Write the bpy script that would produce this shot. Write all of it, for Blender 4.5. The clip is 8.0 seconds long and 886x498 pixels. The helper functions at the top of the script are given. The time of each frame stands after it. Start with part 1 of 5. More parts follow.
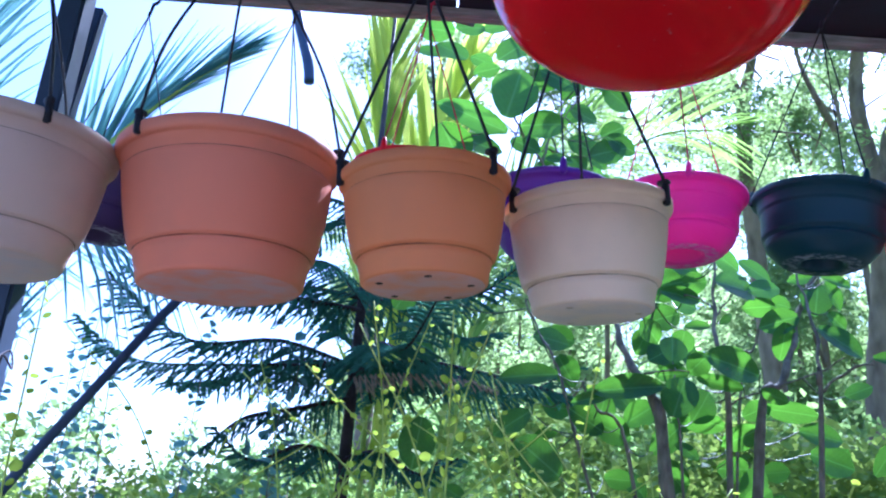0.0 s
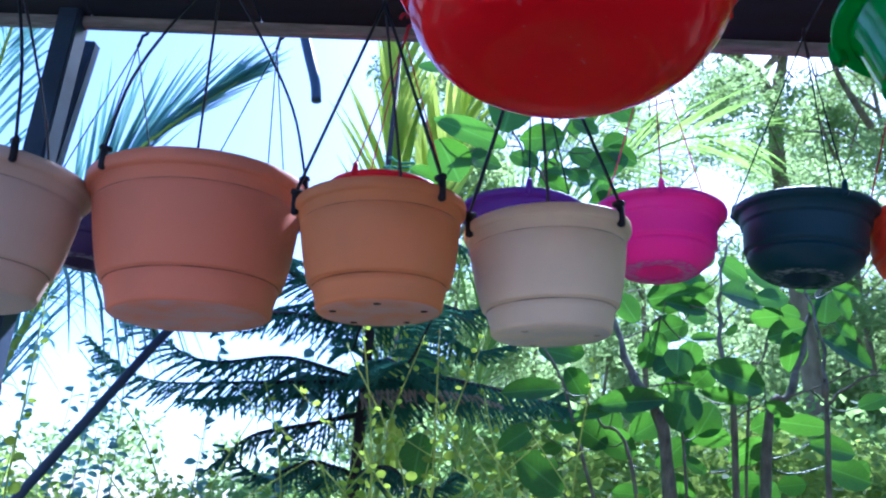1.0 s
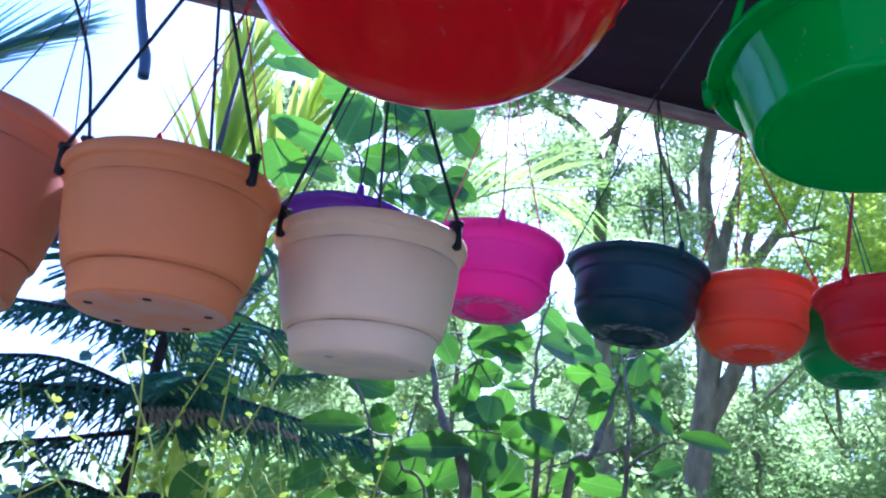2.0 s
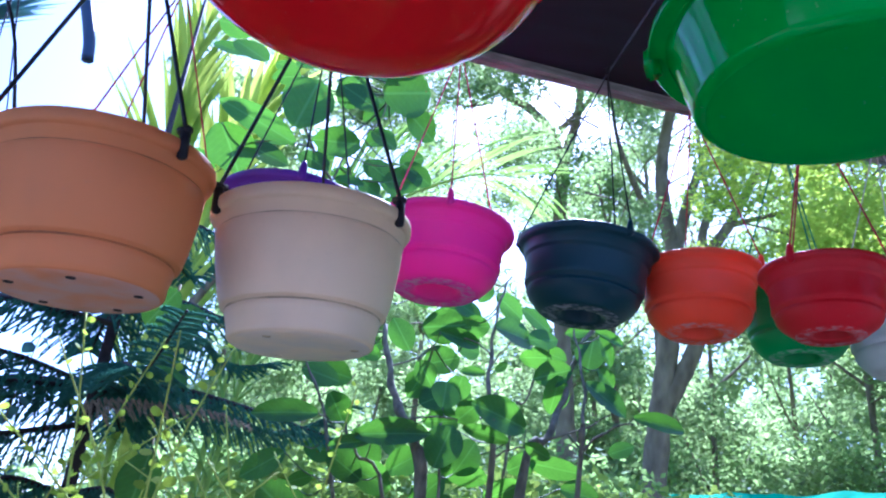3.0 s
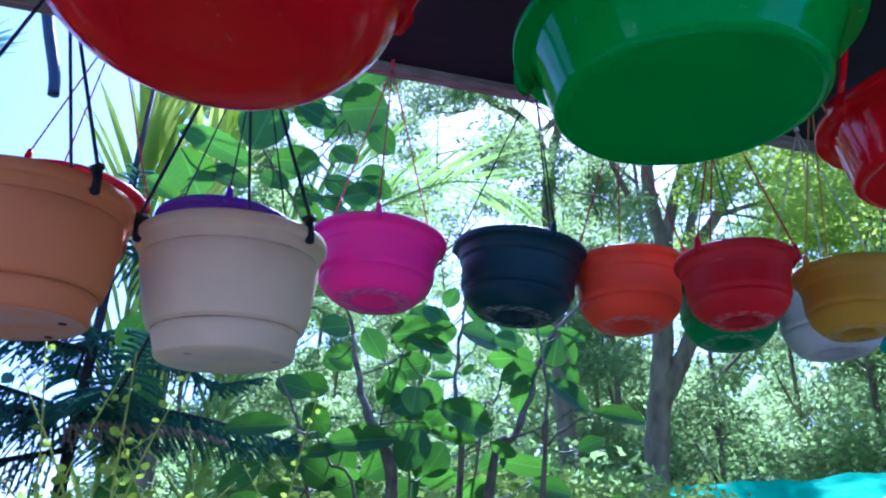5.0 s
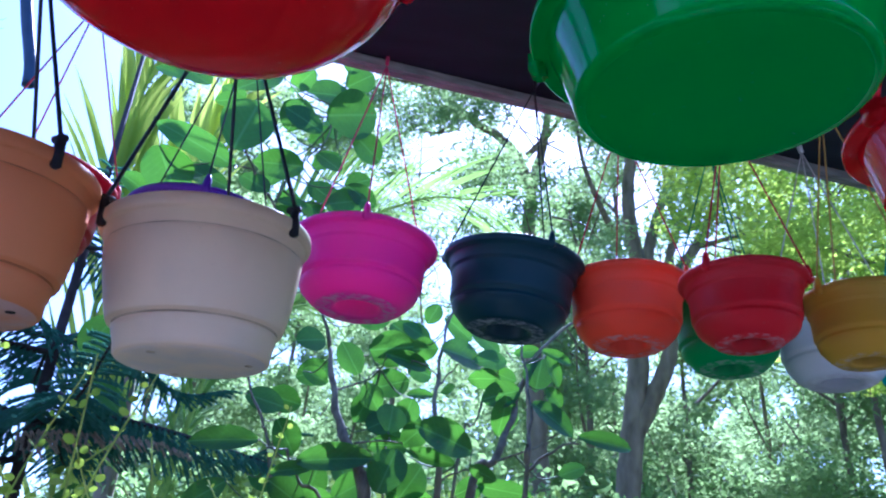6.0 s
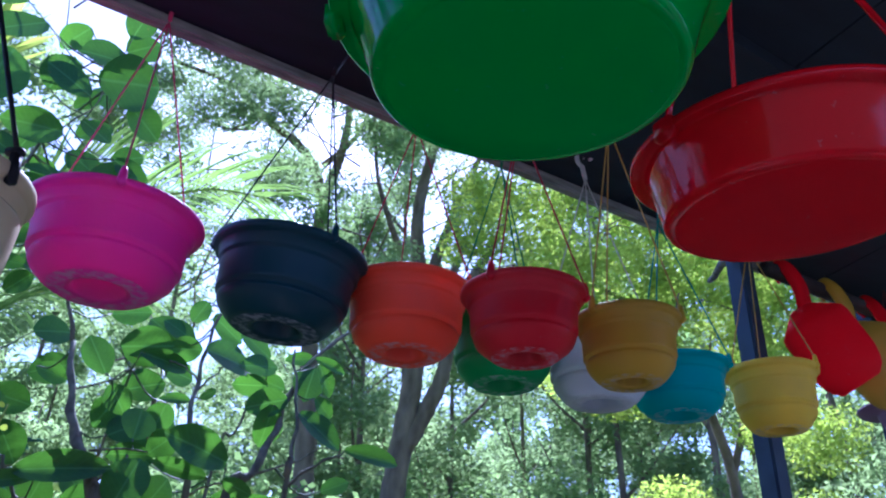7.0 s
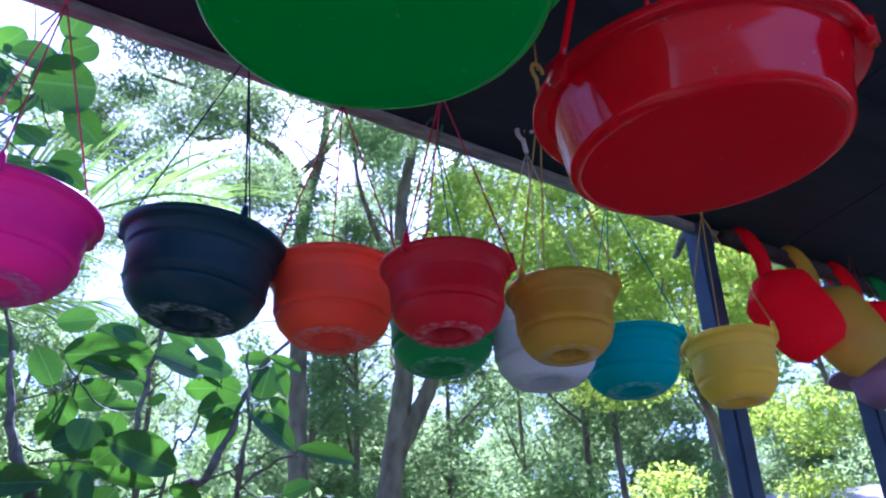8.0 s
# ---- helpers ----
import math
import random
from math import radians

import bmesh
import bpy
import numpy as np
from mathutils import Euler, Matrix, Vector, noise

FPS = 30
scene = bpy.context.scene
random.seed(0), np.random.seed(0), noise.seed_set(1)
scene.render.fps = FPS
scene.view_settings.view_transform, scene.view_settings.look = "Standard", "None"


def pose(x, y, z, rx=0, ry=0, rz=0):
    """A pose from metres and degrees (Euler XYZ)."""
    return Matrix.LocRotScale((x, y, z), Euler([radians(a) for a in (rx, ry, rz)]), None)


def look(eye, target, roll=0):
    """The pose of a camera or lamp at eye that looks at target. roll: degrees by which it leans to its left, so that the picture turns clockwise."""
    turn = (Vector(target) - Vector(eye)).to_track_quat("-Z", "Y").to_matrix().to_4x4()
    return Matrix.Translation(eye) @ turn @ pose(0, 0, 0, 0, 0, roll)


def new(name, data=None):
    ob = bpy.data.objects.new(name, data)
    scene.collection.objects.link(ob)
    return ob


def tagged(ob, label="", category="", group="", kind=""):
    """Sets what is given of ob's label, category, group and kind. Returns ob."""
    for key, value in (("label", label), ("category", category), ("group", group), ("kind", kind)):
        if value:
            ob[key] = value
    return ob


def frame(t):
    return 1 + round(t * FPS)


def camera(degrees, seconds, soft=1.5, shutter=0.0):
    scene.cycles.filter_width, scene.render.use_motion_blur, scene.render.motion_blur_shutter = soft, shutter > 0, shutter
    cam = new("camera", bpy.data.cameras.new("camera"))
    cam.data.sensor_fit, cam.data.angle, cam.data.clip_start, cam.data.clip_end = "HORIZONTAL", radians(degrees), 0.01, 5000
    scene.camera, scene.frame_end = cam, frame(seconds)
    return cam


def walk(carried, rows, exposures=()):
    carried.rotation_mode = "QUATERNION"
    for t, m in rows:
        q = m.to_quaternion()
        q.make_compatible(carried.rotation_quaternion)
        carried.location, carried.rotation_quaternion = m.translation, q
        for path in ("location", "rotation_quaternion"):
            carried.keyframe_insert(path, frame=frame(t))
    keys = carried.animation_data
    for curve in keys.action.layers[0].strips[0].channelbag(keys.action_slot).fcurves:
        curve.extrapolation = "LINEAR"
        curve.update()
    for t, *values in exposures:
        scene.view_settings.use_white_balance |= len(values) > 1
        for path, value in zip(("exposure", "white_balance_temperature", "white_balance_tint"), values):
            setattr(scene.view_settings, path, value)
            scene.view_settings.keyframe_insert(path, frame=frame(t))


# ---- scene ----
cam = camera(60.4, 8.0, soft=2.2)
PATH = [
    (0, (0.1476, -0.1027, 1.3420), (-0.0844, 1.7586, 2.0371), 4.71),
    (0.5, (0.1700, -0.1167, 1.3440), (-0.1329, 1.7438, 2.0118), 6.14),
    (1, (0.2448, -0.1043, 1.3671), (-0.0864, 1.7372, 2.0729), 4.53),
    (1.5, (0.2227, -0.0303, 1.3911), (0.1317, 1.8009, 2.1897), 9.26),
    (2, (0.2488, 0.0282, 1.3995), (0.3516, 1.8483, 2.2227), 7.68),
    (2.2, (0.2418, 0.0352, 1.4105), (0.3866, 1.8453, 2.2507), 6.58),
    (3.3, (0.2784, 0.0475, 1.3915), (0.4868, 1.8716, 2.1918), 6.02),
    (3.5, (0.2784, 0.0475, 1.3915), (0.4868, 1.8716, 2.1848), 6.02),
    (4, (0.2959, 0.0364, 1.3982), (0.5160, 1.8619, 2.1863), 4.27),
    (4.5, (0.3522, -0.0128, 1.3818), (0.5843, 1.7882, 2.2183), 2.41),
    (4.7, (0.3662, -0.0218, 1.3838), (0.5713, 1.7862, 2.2103), 2.01),
    (5.8, (0.3425, 0.0349, 1.3818), (0.5862, 1.8260, 2.2343), 4.22),
    (6, (0.3525, 0.0569, 1.3918), (0.6082, 1.8330, 2.2763), 4.22),
    (6.5, (0.3702, 0.0989, 1.4091), (0.7747, 1.8244, 2.3349), 2.64),
    (6.8, (0.3835, 0.1140, 1.4087), (1.0135, 1.7649, 2.3466), 2.15),
    (7, (0.3868, 0.1364, 1.4064), (1.1574, 1.7222, 2.3508), 1.73),
    (7.2, (0.4054, 0.1608, 1.3987), (1.2660, 1.7058, 2.3356), 2.15),
    (7.5, (0.4434, 0.1696, 1.4017), (1.3254, 1.7287, 2.2903), 1.69),
    (8, (0.4972, 0.1533, 1.4013), (1.2844, 1.7276, 2.3494), -1.68),
]
walk(cam, [(t, look(eye, target, roll)) for t, eye, target, roll in PATH],
     exposures=[(0.0, 2.58, 4520, 33), (1.0, 2.3, 4480, 29), (1.5, 2.16, 4480, 27), (2.0, 2.58, 4520, 36), (4.0, 2.54, 4420, 34), (4.5, 2.3, 4320, 34), (5.0, 2.12, 4300, 33), (6.0, 2.26, 4350, 36), (6.5, 1.62, 4330, 17), (7.0, 1.8, 4480, 40), (7.5, 2.52, 4550, 50), (8.0, 2.1, 4560, 46)])

# ---- light ----
SUN_AZ, SUN_EL = 18.0, 50.0
world = bpy.data.worlds.new("sky")
scene.world = world
world.use_nodes = True
sky = world.node_tree.nodes.new("ShaderNodeTexSky")
sky.sky_type = "NISHITA"
sky.sun_disc = False
sky.sun_elevation, sky.sun_rotation = radians(SUN_EL), radians(SUN_AZ)
sky.air_density, sky.dust_density, sky.ozone_density = 1.0, 1.3, 1.4
world.node_tree.links.new(sky.outputs[0], world.node_tree.nodes["Background"].inputs[0])
world.node_tree.nodes["Background"].inputs[1].default_value = 0.075
sun = new("sun", bpy.data.lights.new("sun", "SUN"))
sun.data.energy, sun.data.angle, sun.data.color = 5.0, radians(1.2), (1.0, 0.95, 0.86)
sun_way = Vector((math.sin(radians(SUN_AZ)) * math.cos(radians(SUN_EL)),
                  math.cos(radians(SUN_AZ)) * math.cos(radians(SUN_EL)), math.sin(radians(SUN_EL))))
sun.matrix_world = look(tuple(sun_way * 30), (0, 0, 0))


# ---- materials ----
def material(name):
    m = bpy.data.materials.new(name)
    m.use_nodes = True
    nt = m.node_tree
    return m, nt, nt.nodes["Principled BSDF"], nt.nodes["Material Output"]


def noise_mix(nt, dark, light, scale, detail=4.0, low=0.35, high=0.65, coords="Object"):
    """A colour that wanders between two tones with a noise of that scale."""
    tc, n, r = (nt.nodes.new(k) for k in ("ShaderNodeTexCoord", "ShaderNodeTexNoise", "ShaderNodeValToRGB"))
    n.inputs["Scale"].default_value, n.inputs["Detail"].default_value = scale, detail
    nt.links.new(tc.outputs[coords], n.inputs["Vector"])
    nt.links.new(n.outputs["Fac"], r.inputs["Fac"])
    r.color_ramp.elements[0].position, r.color_ramp.elements[1].position = low, high
    r.color_ramp.elements[0].color, r.color_ramp.elements[1].color = (*dark, 1), (*light, 1)
    return n, r


def bump(nt, bsdf, height, strength, distance):
    b = nt.nodes.new("ShaderNodeBump")
    b.inputs["Strength"].default_value, b.inputs["Distance"].default_value = strength, distance
    nt.links.new(height, b.inputs["Height"])
    nt.links.new(b.outputs[0], bsdf.inputs["Normal"])


COLOURS = {}


def plastic(name, col, rough=0.4, glow=0.12, dirt=0.18, dust=(0.30, 0.27, 0.22), gloss=0.3, flecks=0.0):
    """Moulded plastic: slight see-through, dusty blotches and fine scuffs."""
    m, nt, b, out = material(name)
    COLOURS[name] = col
    dull = tuple(c * (1 - dirt) + d * dirt * 0.6 for c, d in zip(col, dust))
    n, r = noise_mix(nt, dull, col, 9.0, 6.0, 0.30, 0.55)
    fine, fr = noise_mix(nt, (0, 0, 0), (1, 1, 1), 160.0, 3.0, 0.66, 0.74)
    mix = nt.nodes.new("ShaderNodeMix")
    mix.data_type = "RGBA"
    mix.inputs["B"].default_value = (*[0.6 * c + 0.4 * d for c, d in zip(col, dust)], 1)
    damp = nt.nodes.new("ShaderNodeMath")
    damp.operation = "MULTIPLY"
    damp.inputs[1].default_value = dirt
    nt.links.new(fr.outputs[0], damp.inputs[0])
    nt.links.new(damp.outputs[0], mix.inputs["Factor"])
    nt.links.new(r.outputs[0], mix.inputs["A"])
    tone = mix.outputs["Result"]
    if flecks:
        fn, fl = noise_mix(nt, (0, 0, 0), (1, 1, 1), 105.0, 2.0, 0.70, 0.74)
        share, spots = nt.nodes.new("ShaderNodeMath"), nt.nodes.new("ShaderNodeMix")
        share.operation, spots.data_type = "MULTIPLY", "RGBA"
        share.inputs[1].default_value = flecks
        spots.inputs["B"].default_value = (*[0.5 * c + 0.5 * d for c, d in zip(col, dust)], 1)
        nt.links.new(fl.outputs[0], share.inputs[0])
        nt.links.new(share.outputs[0], spots.inputs["Factor"])
        nt.links.new(tone, spots.inputs["A"])
        tone = spots.outputs["Result"]
    nt.links.new(tone, b.inputs["Base Color"])
    rr = nt.nodes.new("ShaderNodeMapRange")
    rr.inputs["To Min"].default_value, rr.inputs["To Max"].default_value = rough + min(0.15, rough * 0.5), rough - min(0.05, rough * 0.4)
    nt.links.new(n.outputs["Fac"], rr.inputs["Value"])
    nt.links.new(rr.outputs[0], b.inputs["Roughness"])
    b.inputs["Specular IOR Level"].default_value = gloss
    bump(nt, b, fine.outputs["Fac"], 0.12, 0.001)
    if glow:
        tr, ms = nt.nodes.new("ShaderNodeBsdfTranslucent"), nt.nodes.new("ShaderNodeMixShader")
        tr.inputs[0].default_value = (*col, 1)
        ms.inputs[0].default_value = glow
        nt.links.new(b.outputs[0], ms.inputs[1])
        nt.links.new(tr.outputs[0], ms.inputs[2])
        nt.links.new(ms.outputs[0], out.inputs[0])
    return m


def veined(nt, tone, src):
    """A pale midrib, faint side veins and a few brown blemishes on a leaf whose length is 1."""
    tc, sep = nt.nodes.new("ShaderNodeTexCoord"), nt.nodes.new("ShaderNodeSeparateXYZ")
    nt.links.new(tc.outputs["Object"], sep.inputs[0])
    rib = nt.nodes.new("ShaderNodeMath")
    rib.operation = "ABSOLUTE"
    nt.links.new(sep.outputs["Y"], rib.inputs[0])
    line = nt.nodes.new("ShaderNodeMapRange")
    line.inputs["From Min"].default_value, line.inputs["From Max"].default_value = 0.010, 0.034
    line.inputs["To Min"].default_value, line.inputs["To Max"].default_value = 0.5, 0.0
    nt.links.new(rib.outputs[0], line.inputs["Value"])
    # side veins lean forward from the midrib
    lean = nt.nodes.new("ShaderNodeMath")
    lean.operation = "MULTIPLY_ADD"
    lean.inputs[1].default_value = -0.55
    nt.links.new(rib.outputs[0], lean.inputs[0])
    nt.links.new(sep.outputs["X"], lean.inputs[2])
    wave = nt.nodes.new("ShaderNodeMath")
    wave.operation = "PINGPONG"
    wave.inputs[1].default_value = 0.055
    nt.links.new(lean.outputs[0], wave.inputs[0])
    fine = nt.nodes.new("ShaderNodeMapRange")
    fine.inputs["From Min"].default_value, fine.inputs["From Max"].default_value = 0.0, 0.010
    fine.inputs["To Min"].default_value, fine.inputs["To Max"].default_value = 0.15, 0.0
    nt.links.new(wave.outputs[0], fine.inputs["Value"])
    both = nt.nodes.new("ShaderNodeMath")
    both.operation = "MAXIMUM"
    nt.links.new(line.outputs[0], both.inputs[0])
    nt.links.new(fine.outputs[0], both.inputs[1])
    a = nt.nodes.new("ShaderNodeMix")
    a.data_type = "RGBA"
    a.inputs["B"].default_value = (0.16, 0.34, 0.10, 1)
    nt.links.new(both.outputs[0], a.inputs["Factor"])
    nt.links.new(tone, a.inputs["A"])
    spot = nt.nodes.new("ShaderNodeTexNoise")
    spot.noise_dimensions = "4D"
    spot.inputs["Scale"].default_value, spot.inputs["Detail"].default_value = 4.5, 3.0
    far_off = nt.nodes.new("ShaderNodeMath")
    far_off.operation = "MULTIPLY"
    far_off.inputs[1].default_value = 40.0
    nt.links.new(src, far_off.inputs[0])
    nt.links.new(far_off.outputs[0], spot.inputs["W"])
    nt.links.new(tc.outputs["Object"], spot.inputs["Vector"])
    edge = nt.nodes.new("ShaderNodeMapRange")
    edge.inputs["From Min"].default_value, edge.inputs["From Max"].default_value = 0.70, 0.73
    nt.links.new(spot.outputs["Fac"], edge.inputs["Value"])
    c = nt.nodes.new("ShaderNodeMix")
    c.data_type = "RGBA"
    c.inputs["B"].default_value = (0.16, 0.06, 0.02, 1)
    nt.links.new(edge.outputs[0], c.inputs["Factor"])
    nt.links.new(a.outputs["Result"], c.inputs["A"])
    return c.outputs["Result"]


def leaf_material(name, dark, light, through_col, share=0.45, rough=0.45, scale=2.0, per="object", veins=False):
    """Leaf: two tones that vary leaf by leaf, fine mottling, light shining through."""
    m, nt, b, out = material(name)
    if per == "object":
        src = nt.nodes.new("ShaderNodeObjectInfo").outputs["Random"]
    else:
        src = nt.nodes.new("ShaderNodeNewGeometry").outputs["Random Per Island"]
    n, r = noise_mix(nt, (0, 0, 0), (1, 1, 1), scale, 4.0, 0.3, 0.7)
    add = nt.nodes.new("ShaderNodeMath")
    add.operation = "MULTIPLY_ADD"
    add.inputs[1].default_value = 0.5
    half = nt.nodes.new("ShaderNodeMath")
    half.operation = "MULTIPLY"
    half.inputs[1].default_value = 0.5
    nt.links.new(n.outputs["Fac"], half.inputs[0])
    nt.links.new(src, add.inputs[0])
    nt.links.new(half.outputs[0], add.inputs[2])
    ramp = nt.nodes.new("ShaderNodeValToRGB")
    ramp.color_ramp.elements[0].position, ramp.color_ramp.elements[1].position = 0.15, 0.85
    ramp.color_ramp.elements[0].color, ramp.color_ramp.elements[1].color = (*dark, 1), (*light, 1)
    nt.links.new(add.outputs[0], ramp.inputs[0])
    tone = ramp.outputs[0]
    if veins:
        tone = veined(nt, tone, src)
    nt.links.new(tone, b.inputs["Base Color"])
    b.inputs["Roughness"].default_value = rough if veins else rough + 0.2
    b.inputs["Specular IOR Level"].default_value = 0.32 if veins else 0.25
    tr, ms = nt.nodes.new("ShaderNodeBsdfTranslucent"), nt.nodes.new("ShaderNodeMixShader")
    tint = nt.nodes.new("ShaderNodeMix")
    tint.data_type = "RGBA"
    tint.inputs["Factor"].default_value = 0.7
    tint.inputs["B"].default_value = (*through_col, 1)
    nt.links.new(tone, tint.inputs["A"])
    nt.links.new(tint.outputs["Result"], tr.inputs[0])
    ms.inputs[0].default_value = share
    nt.links.new(b.outputs[0], ms.inputs[1])
    nt.links.new(tr.outputs[0], ms.inputs[2])
    nt.links.new(ms.outputs[0], out.inputs[0])
    return m


def rough_material(name, dark, light, scale, rough=0.85, relief=0.4, depth=0.01, metal=0.0, stretch=(1, 1, 1)):
    m, nt, b, out = material(name)
    n, r = noise_mix(nt, dark, light, scale, 8.0, 0.3, 0.7)
    mp = nt.nodes.new("ShaderNodeMapping")
    mp.inputs["Scale"].default_value = stretch
    tc = nt.nodes.new("ShaderNodeTexCoord")
    nt.links.new(tc.outputs["Object"], mp.inputs[0])
    nt.links.new(mp.outputs[0], n.inputs["Vector"])
    nt.links.new(r.outputs[0], b.inputs["Base Color"])
    b.inputs["Roughness"].default_value, b.inputs["Metallic"].default_value = rough, metal
    bump(nt, b, n.outputs["Fac"], relief, depth)
    return m


M_TERRA = plastic("terracotta plastic", (0.78, 0.27, 0.13), 0.5, 0.1)
M_BROWN = plastic("tan orange plastic", (0.74, 0.27, 0.080), 0.5, 0.1)
M_BEIGE = plastic("beige plastic", (0.68, 0.51, 0.36), 0.5, 0.1)
M_CREAM = plastic("cream plastic", (0.80, 0.64, 0.39), 0.45, 0.1)
M_PURPLE = plastic("purple plastic", (0.10, 0.02, 0.33), 0.4)
M_DARKP = plastic("dark plum plastic", (0.05, 0.025, 0.09), 0.4)
M_MAGENTA = plastic("magenta plastic", (0.86, 0.035, 0.36), 0.38, 0.14)
M_NAVY = plastic("navy plastic", (0.005, 0.039, 0.050), 0.33, 0.0, 0.03)
M_ORANGE = plastic("orange red plastic", (0.92, 0.085, 0.02), 0.38, 0.13)
M_CRIMSON = plastic("crimson plastic", (0.66, 0.006, 0.016), 0.4)
M_MUSTARD = plastic("mustard plastic", (0.60, 0.375, 0.012), 0.42)
M_YELLOW = plastic("yellow plastic", (0.93, 0.66, 0.025), 0.42, 0.16)
M_TEAL = plastic("teal plastic", (0.0, 0.43, 0.40), 0.4, 0.2)
M_GREENP = plastic("green plastic", (0.02, 0.36, 0.07), 0.35, 0.15)
M_MILKY = plastic("milky white plastic", (0.62, 0.66, 0.64), 0.4, 0.3)
M_MAUVE = plastic("mauve plastic", (0.32, 0.18, 0.30), 0.5)
M_REDGLOSS = plastic("glossy red plastic", (0.94, 0.004, 0.008), 0.06, 0.40, 0.01, (0.6, 0.5, 0.5), gloss=0.45, flecks=0.45)
M_GREENGLOSS = plastic("glossy green plastic", (0.006, 0.54, 0.035), 0.08, 0.34, 0.03, (0.5, 0.6, 0.5), gloss=0.42, flecks=0.4)
M_REDDULL = plastic("scuffed red plastic", (0.94, 0.004, 0.008), 0.55, 0.40, 0.06, (0.5, 0.3, 0.3), gloss=0.12, flecks=0.5)
M_GREENDULL = plastic("scuffed green plastic", (0.006, 0.54, 0.035), 0.45, 0.34, 0.06, (0.4, 0.5, 0.4), gloss=0.2, flecks=0.5)
M_BLACK = plastic("black plastic", (0.012, 0.014, 0.018), 0.45, 0.0, 0.1)
M_HOLE_SHADE = rough_material("hole shade", (0.006, 0.005, 0.005), (0.02, 0.016, 0.014), 60.0)
M_WHITE = plastic("white hook plastic", (0.72, 0.70, 0.68), 0.4, 0.2)
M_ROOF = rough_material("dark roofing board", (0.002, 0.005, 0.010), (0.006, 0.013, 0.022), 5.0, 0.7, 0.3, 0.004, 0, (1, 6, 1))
M_WALL = rough_material("brown wall render", (0.055, 0.044, 0.036), (0.11, 0.088, 0.070), 2.0, 0.9, 0.4, 0.006)
M_TRIM = rough_material("weathered grey timber edge", (0.15, 0.155, 0.135), (0.32, 0.33, 0.29), 14.0, 0.8, 0.4, 0.003, 0, (1, 8, 8))
M_POLE = rough_material("dark pole wood", (0.012, 0.009, 0.008), (0.05, 0.035, 0.028), 20.0, 0.8, 0.5, 0.004)
# the steel's blue is haze put into its colour
M_POST = rough_material("hazed blue grey steel", (0.014, 0.030, 0.056), (0.028, 0.054, 0.092), 18.0, 0.5, 0.15, 0.002)
M_STICK = rough_material("grey dead wood", (0.08, 0.07, 0.065), (0.22, 0.20, 0.18), 40.0, 0.9, 0.5, 0.003)
M_BARK = rough_material("grey brown bark", (0.105, 0.080, 0.044), (0.27, 0.215, 0.13), 9.0, 0.9, 0.8, 0.02, 0, (1, 1, 0.35))
M_STALK = rough_material("green leaf stalk", (0.05, 0.09, 0.03), (0.12, 0.16, 0.05), 60.0, 0.6, 0.2, 0.001)
M_STEM = rough_material("shrub bark", (0.07, 0.066, 0.034), (0.22, 0.205, 0.12), 60.0, 0.85, 0.6, 0.003, 0, (1, 1, 0.4))
M_EARTH = rough_material("weedy earth", (0.020, 0.032, 0.012), (0.075, 0.075, 0.036), 1.2, 0.95, 0.6, 0.05)
M_FLOOR = rough_material("pale bounce floor", (0.23, 0.195, 0.155), (0.38, 0.33, 0.27), 3.0, 0.85, 0.3, 0.004)
M_TARP = plastic("mint tarpaulin", (0.05, 0.45, 0.25), 0.9, 0.25, 0.15, gloss=0.05)
M_TARPG = plastic("grey tarpaulin", (0.42, 0.38, 0.375), 0.9, 0.15, 0.2, gloss=0.05)
M_BROAD = leaf_material("broad shrub leaf", (0.012, 0.050, 0.015), (0.066, 0.182, 0.020), (0.16, 0.43, 0.013), 0.33, 0.42, 9.0, veins=True)
M_VINE = leaf_material("creeper leaf", (0.09, 0.20, 0.02), (0.24, 0.34, 0.03), (0.50, 0.65, 0.05), 0.5, 0.5, 3.0, "island")
M_VSTEM = rough_material("creeper stem", (0.26, 0.40, 0.04), (0.48, 0.60, 0.07), 50.0, 0.7, 0.2, 0.001)
# needle tones lightened towards blue, haze mixed into the colour
M_PINE = leaf_material("hazed needles", (0.032, 0.095, 0.070), (0.070, 0.170, 0.115), (0.13, 0.36, 0.19), 0.42, 0.6, 4.0, "island")
M_DRY = leaf_material("dry needles", (0.24, 0.19, 0.12), (0.46, 0.38, 0.26), (0.50, 0.40, 0.24), 0.3, 0.7, 4.0, "island")
M_PALM = leaf_material("palm leaflet", (0.07, 0.17, 0.16), (0.13, 0.26, 0.23), (0.26, 0.50, 0.40), 0.5, 0.4, 3.0)
M_PALMY = leaf_material("sunlit palm leaflet", (0.08, 0.20, 0.04), (0.18, 0.29, 0.055), (0.36, 0.56, 0.09), 0.48, 0.4, 3.0)
M_BLADE = leaf_material("young yellow palm blade", (0.17, 0.28, 0.035), (0.31, 0.39, 0.05), (0.72, 0.84, 0.11), 0.62, 0.4, 3.0)
M_TREE = leaf_material("fine tree leaf", (0.063, 0.15, 0.042), (0.16, 0.272, 0.07), (0.43, 0.625, 0.165), 0.5, 0.5, 0.8, "island")
M_TREEY = leaf_material("yellow green tree leaf", (0.15, 0.26, 0.02), (0.33, 0.43, 0.04), (0.70, 0.88, 0.09), 0.6, 0.5, 0.8, "island")
M_WOOD = leaf_material("distant leaf", (0.083, 0.157, 0.050), (0.185, 0.27, 0.087), (0.475, 0.65, 0.21), 0.52, 0.6, 0.3, "island")
M_HEDGE = leaf_material("hedge leaf", (0.075, 0.18, 0.03), (0.21, 0.30, 0.05), (0.42, 0.56, 0.08), 0.45, 0.5, 1.5, "island")


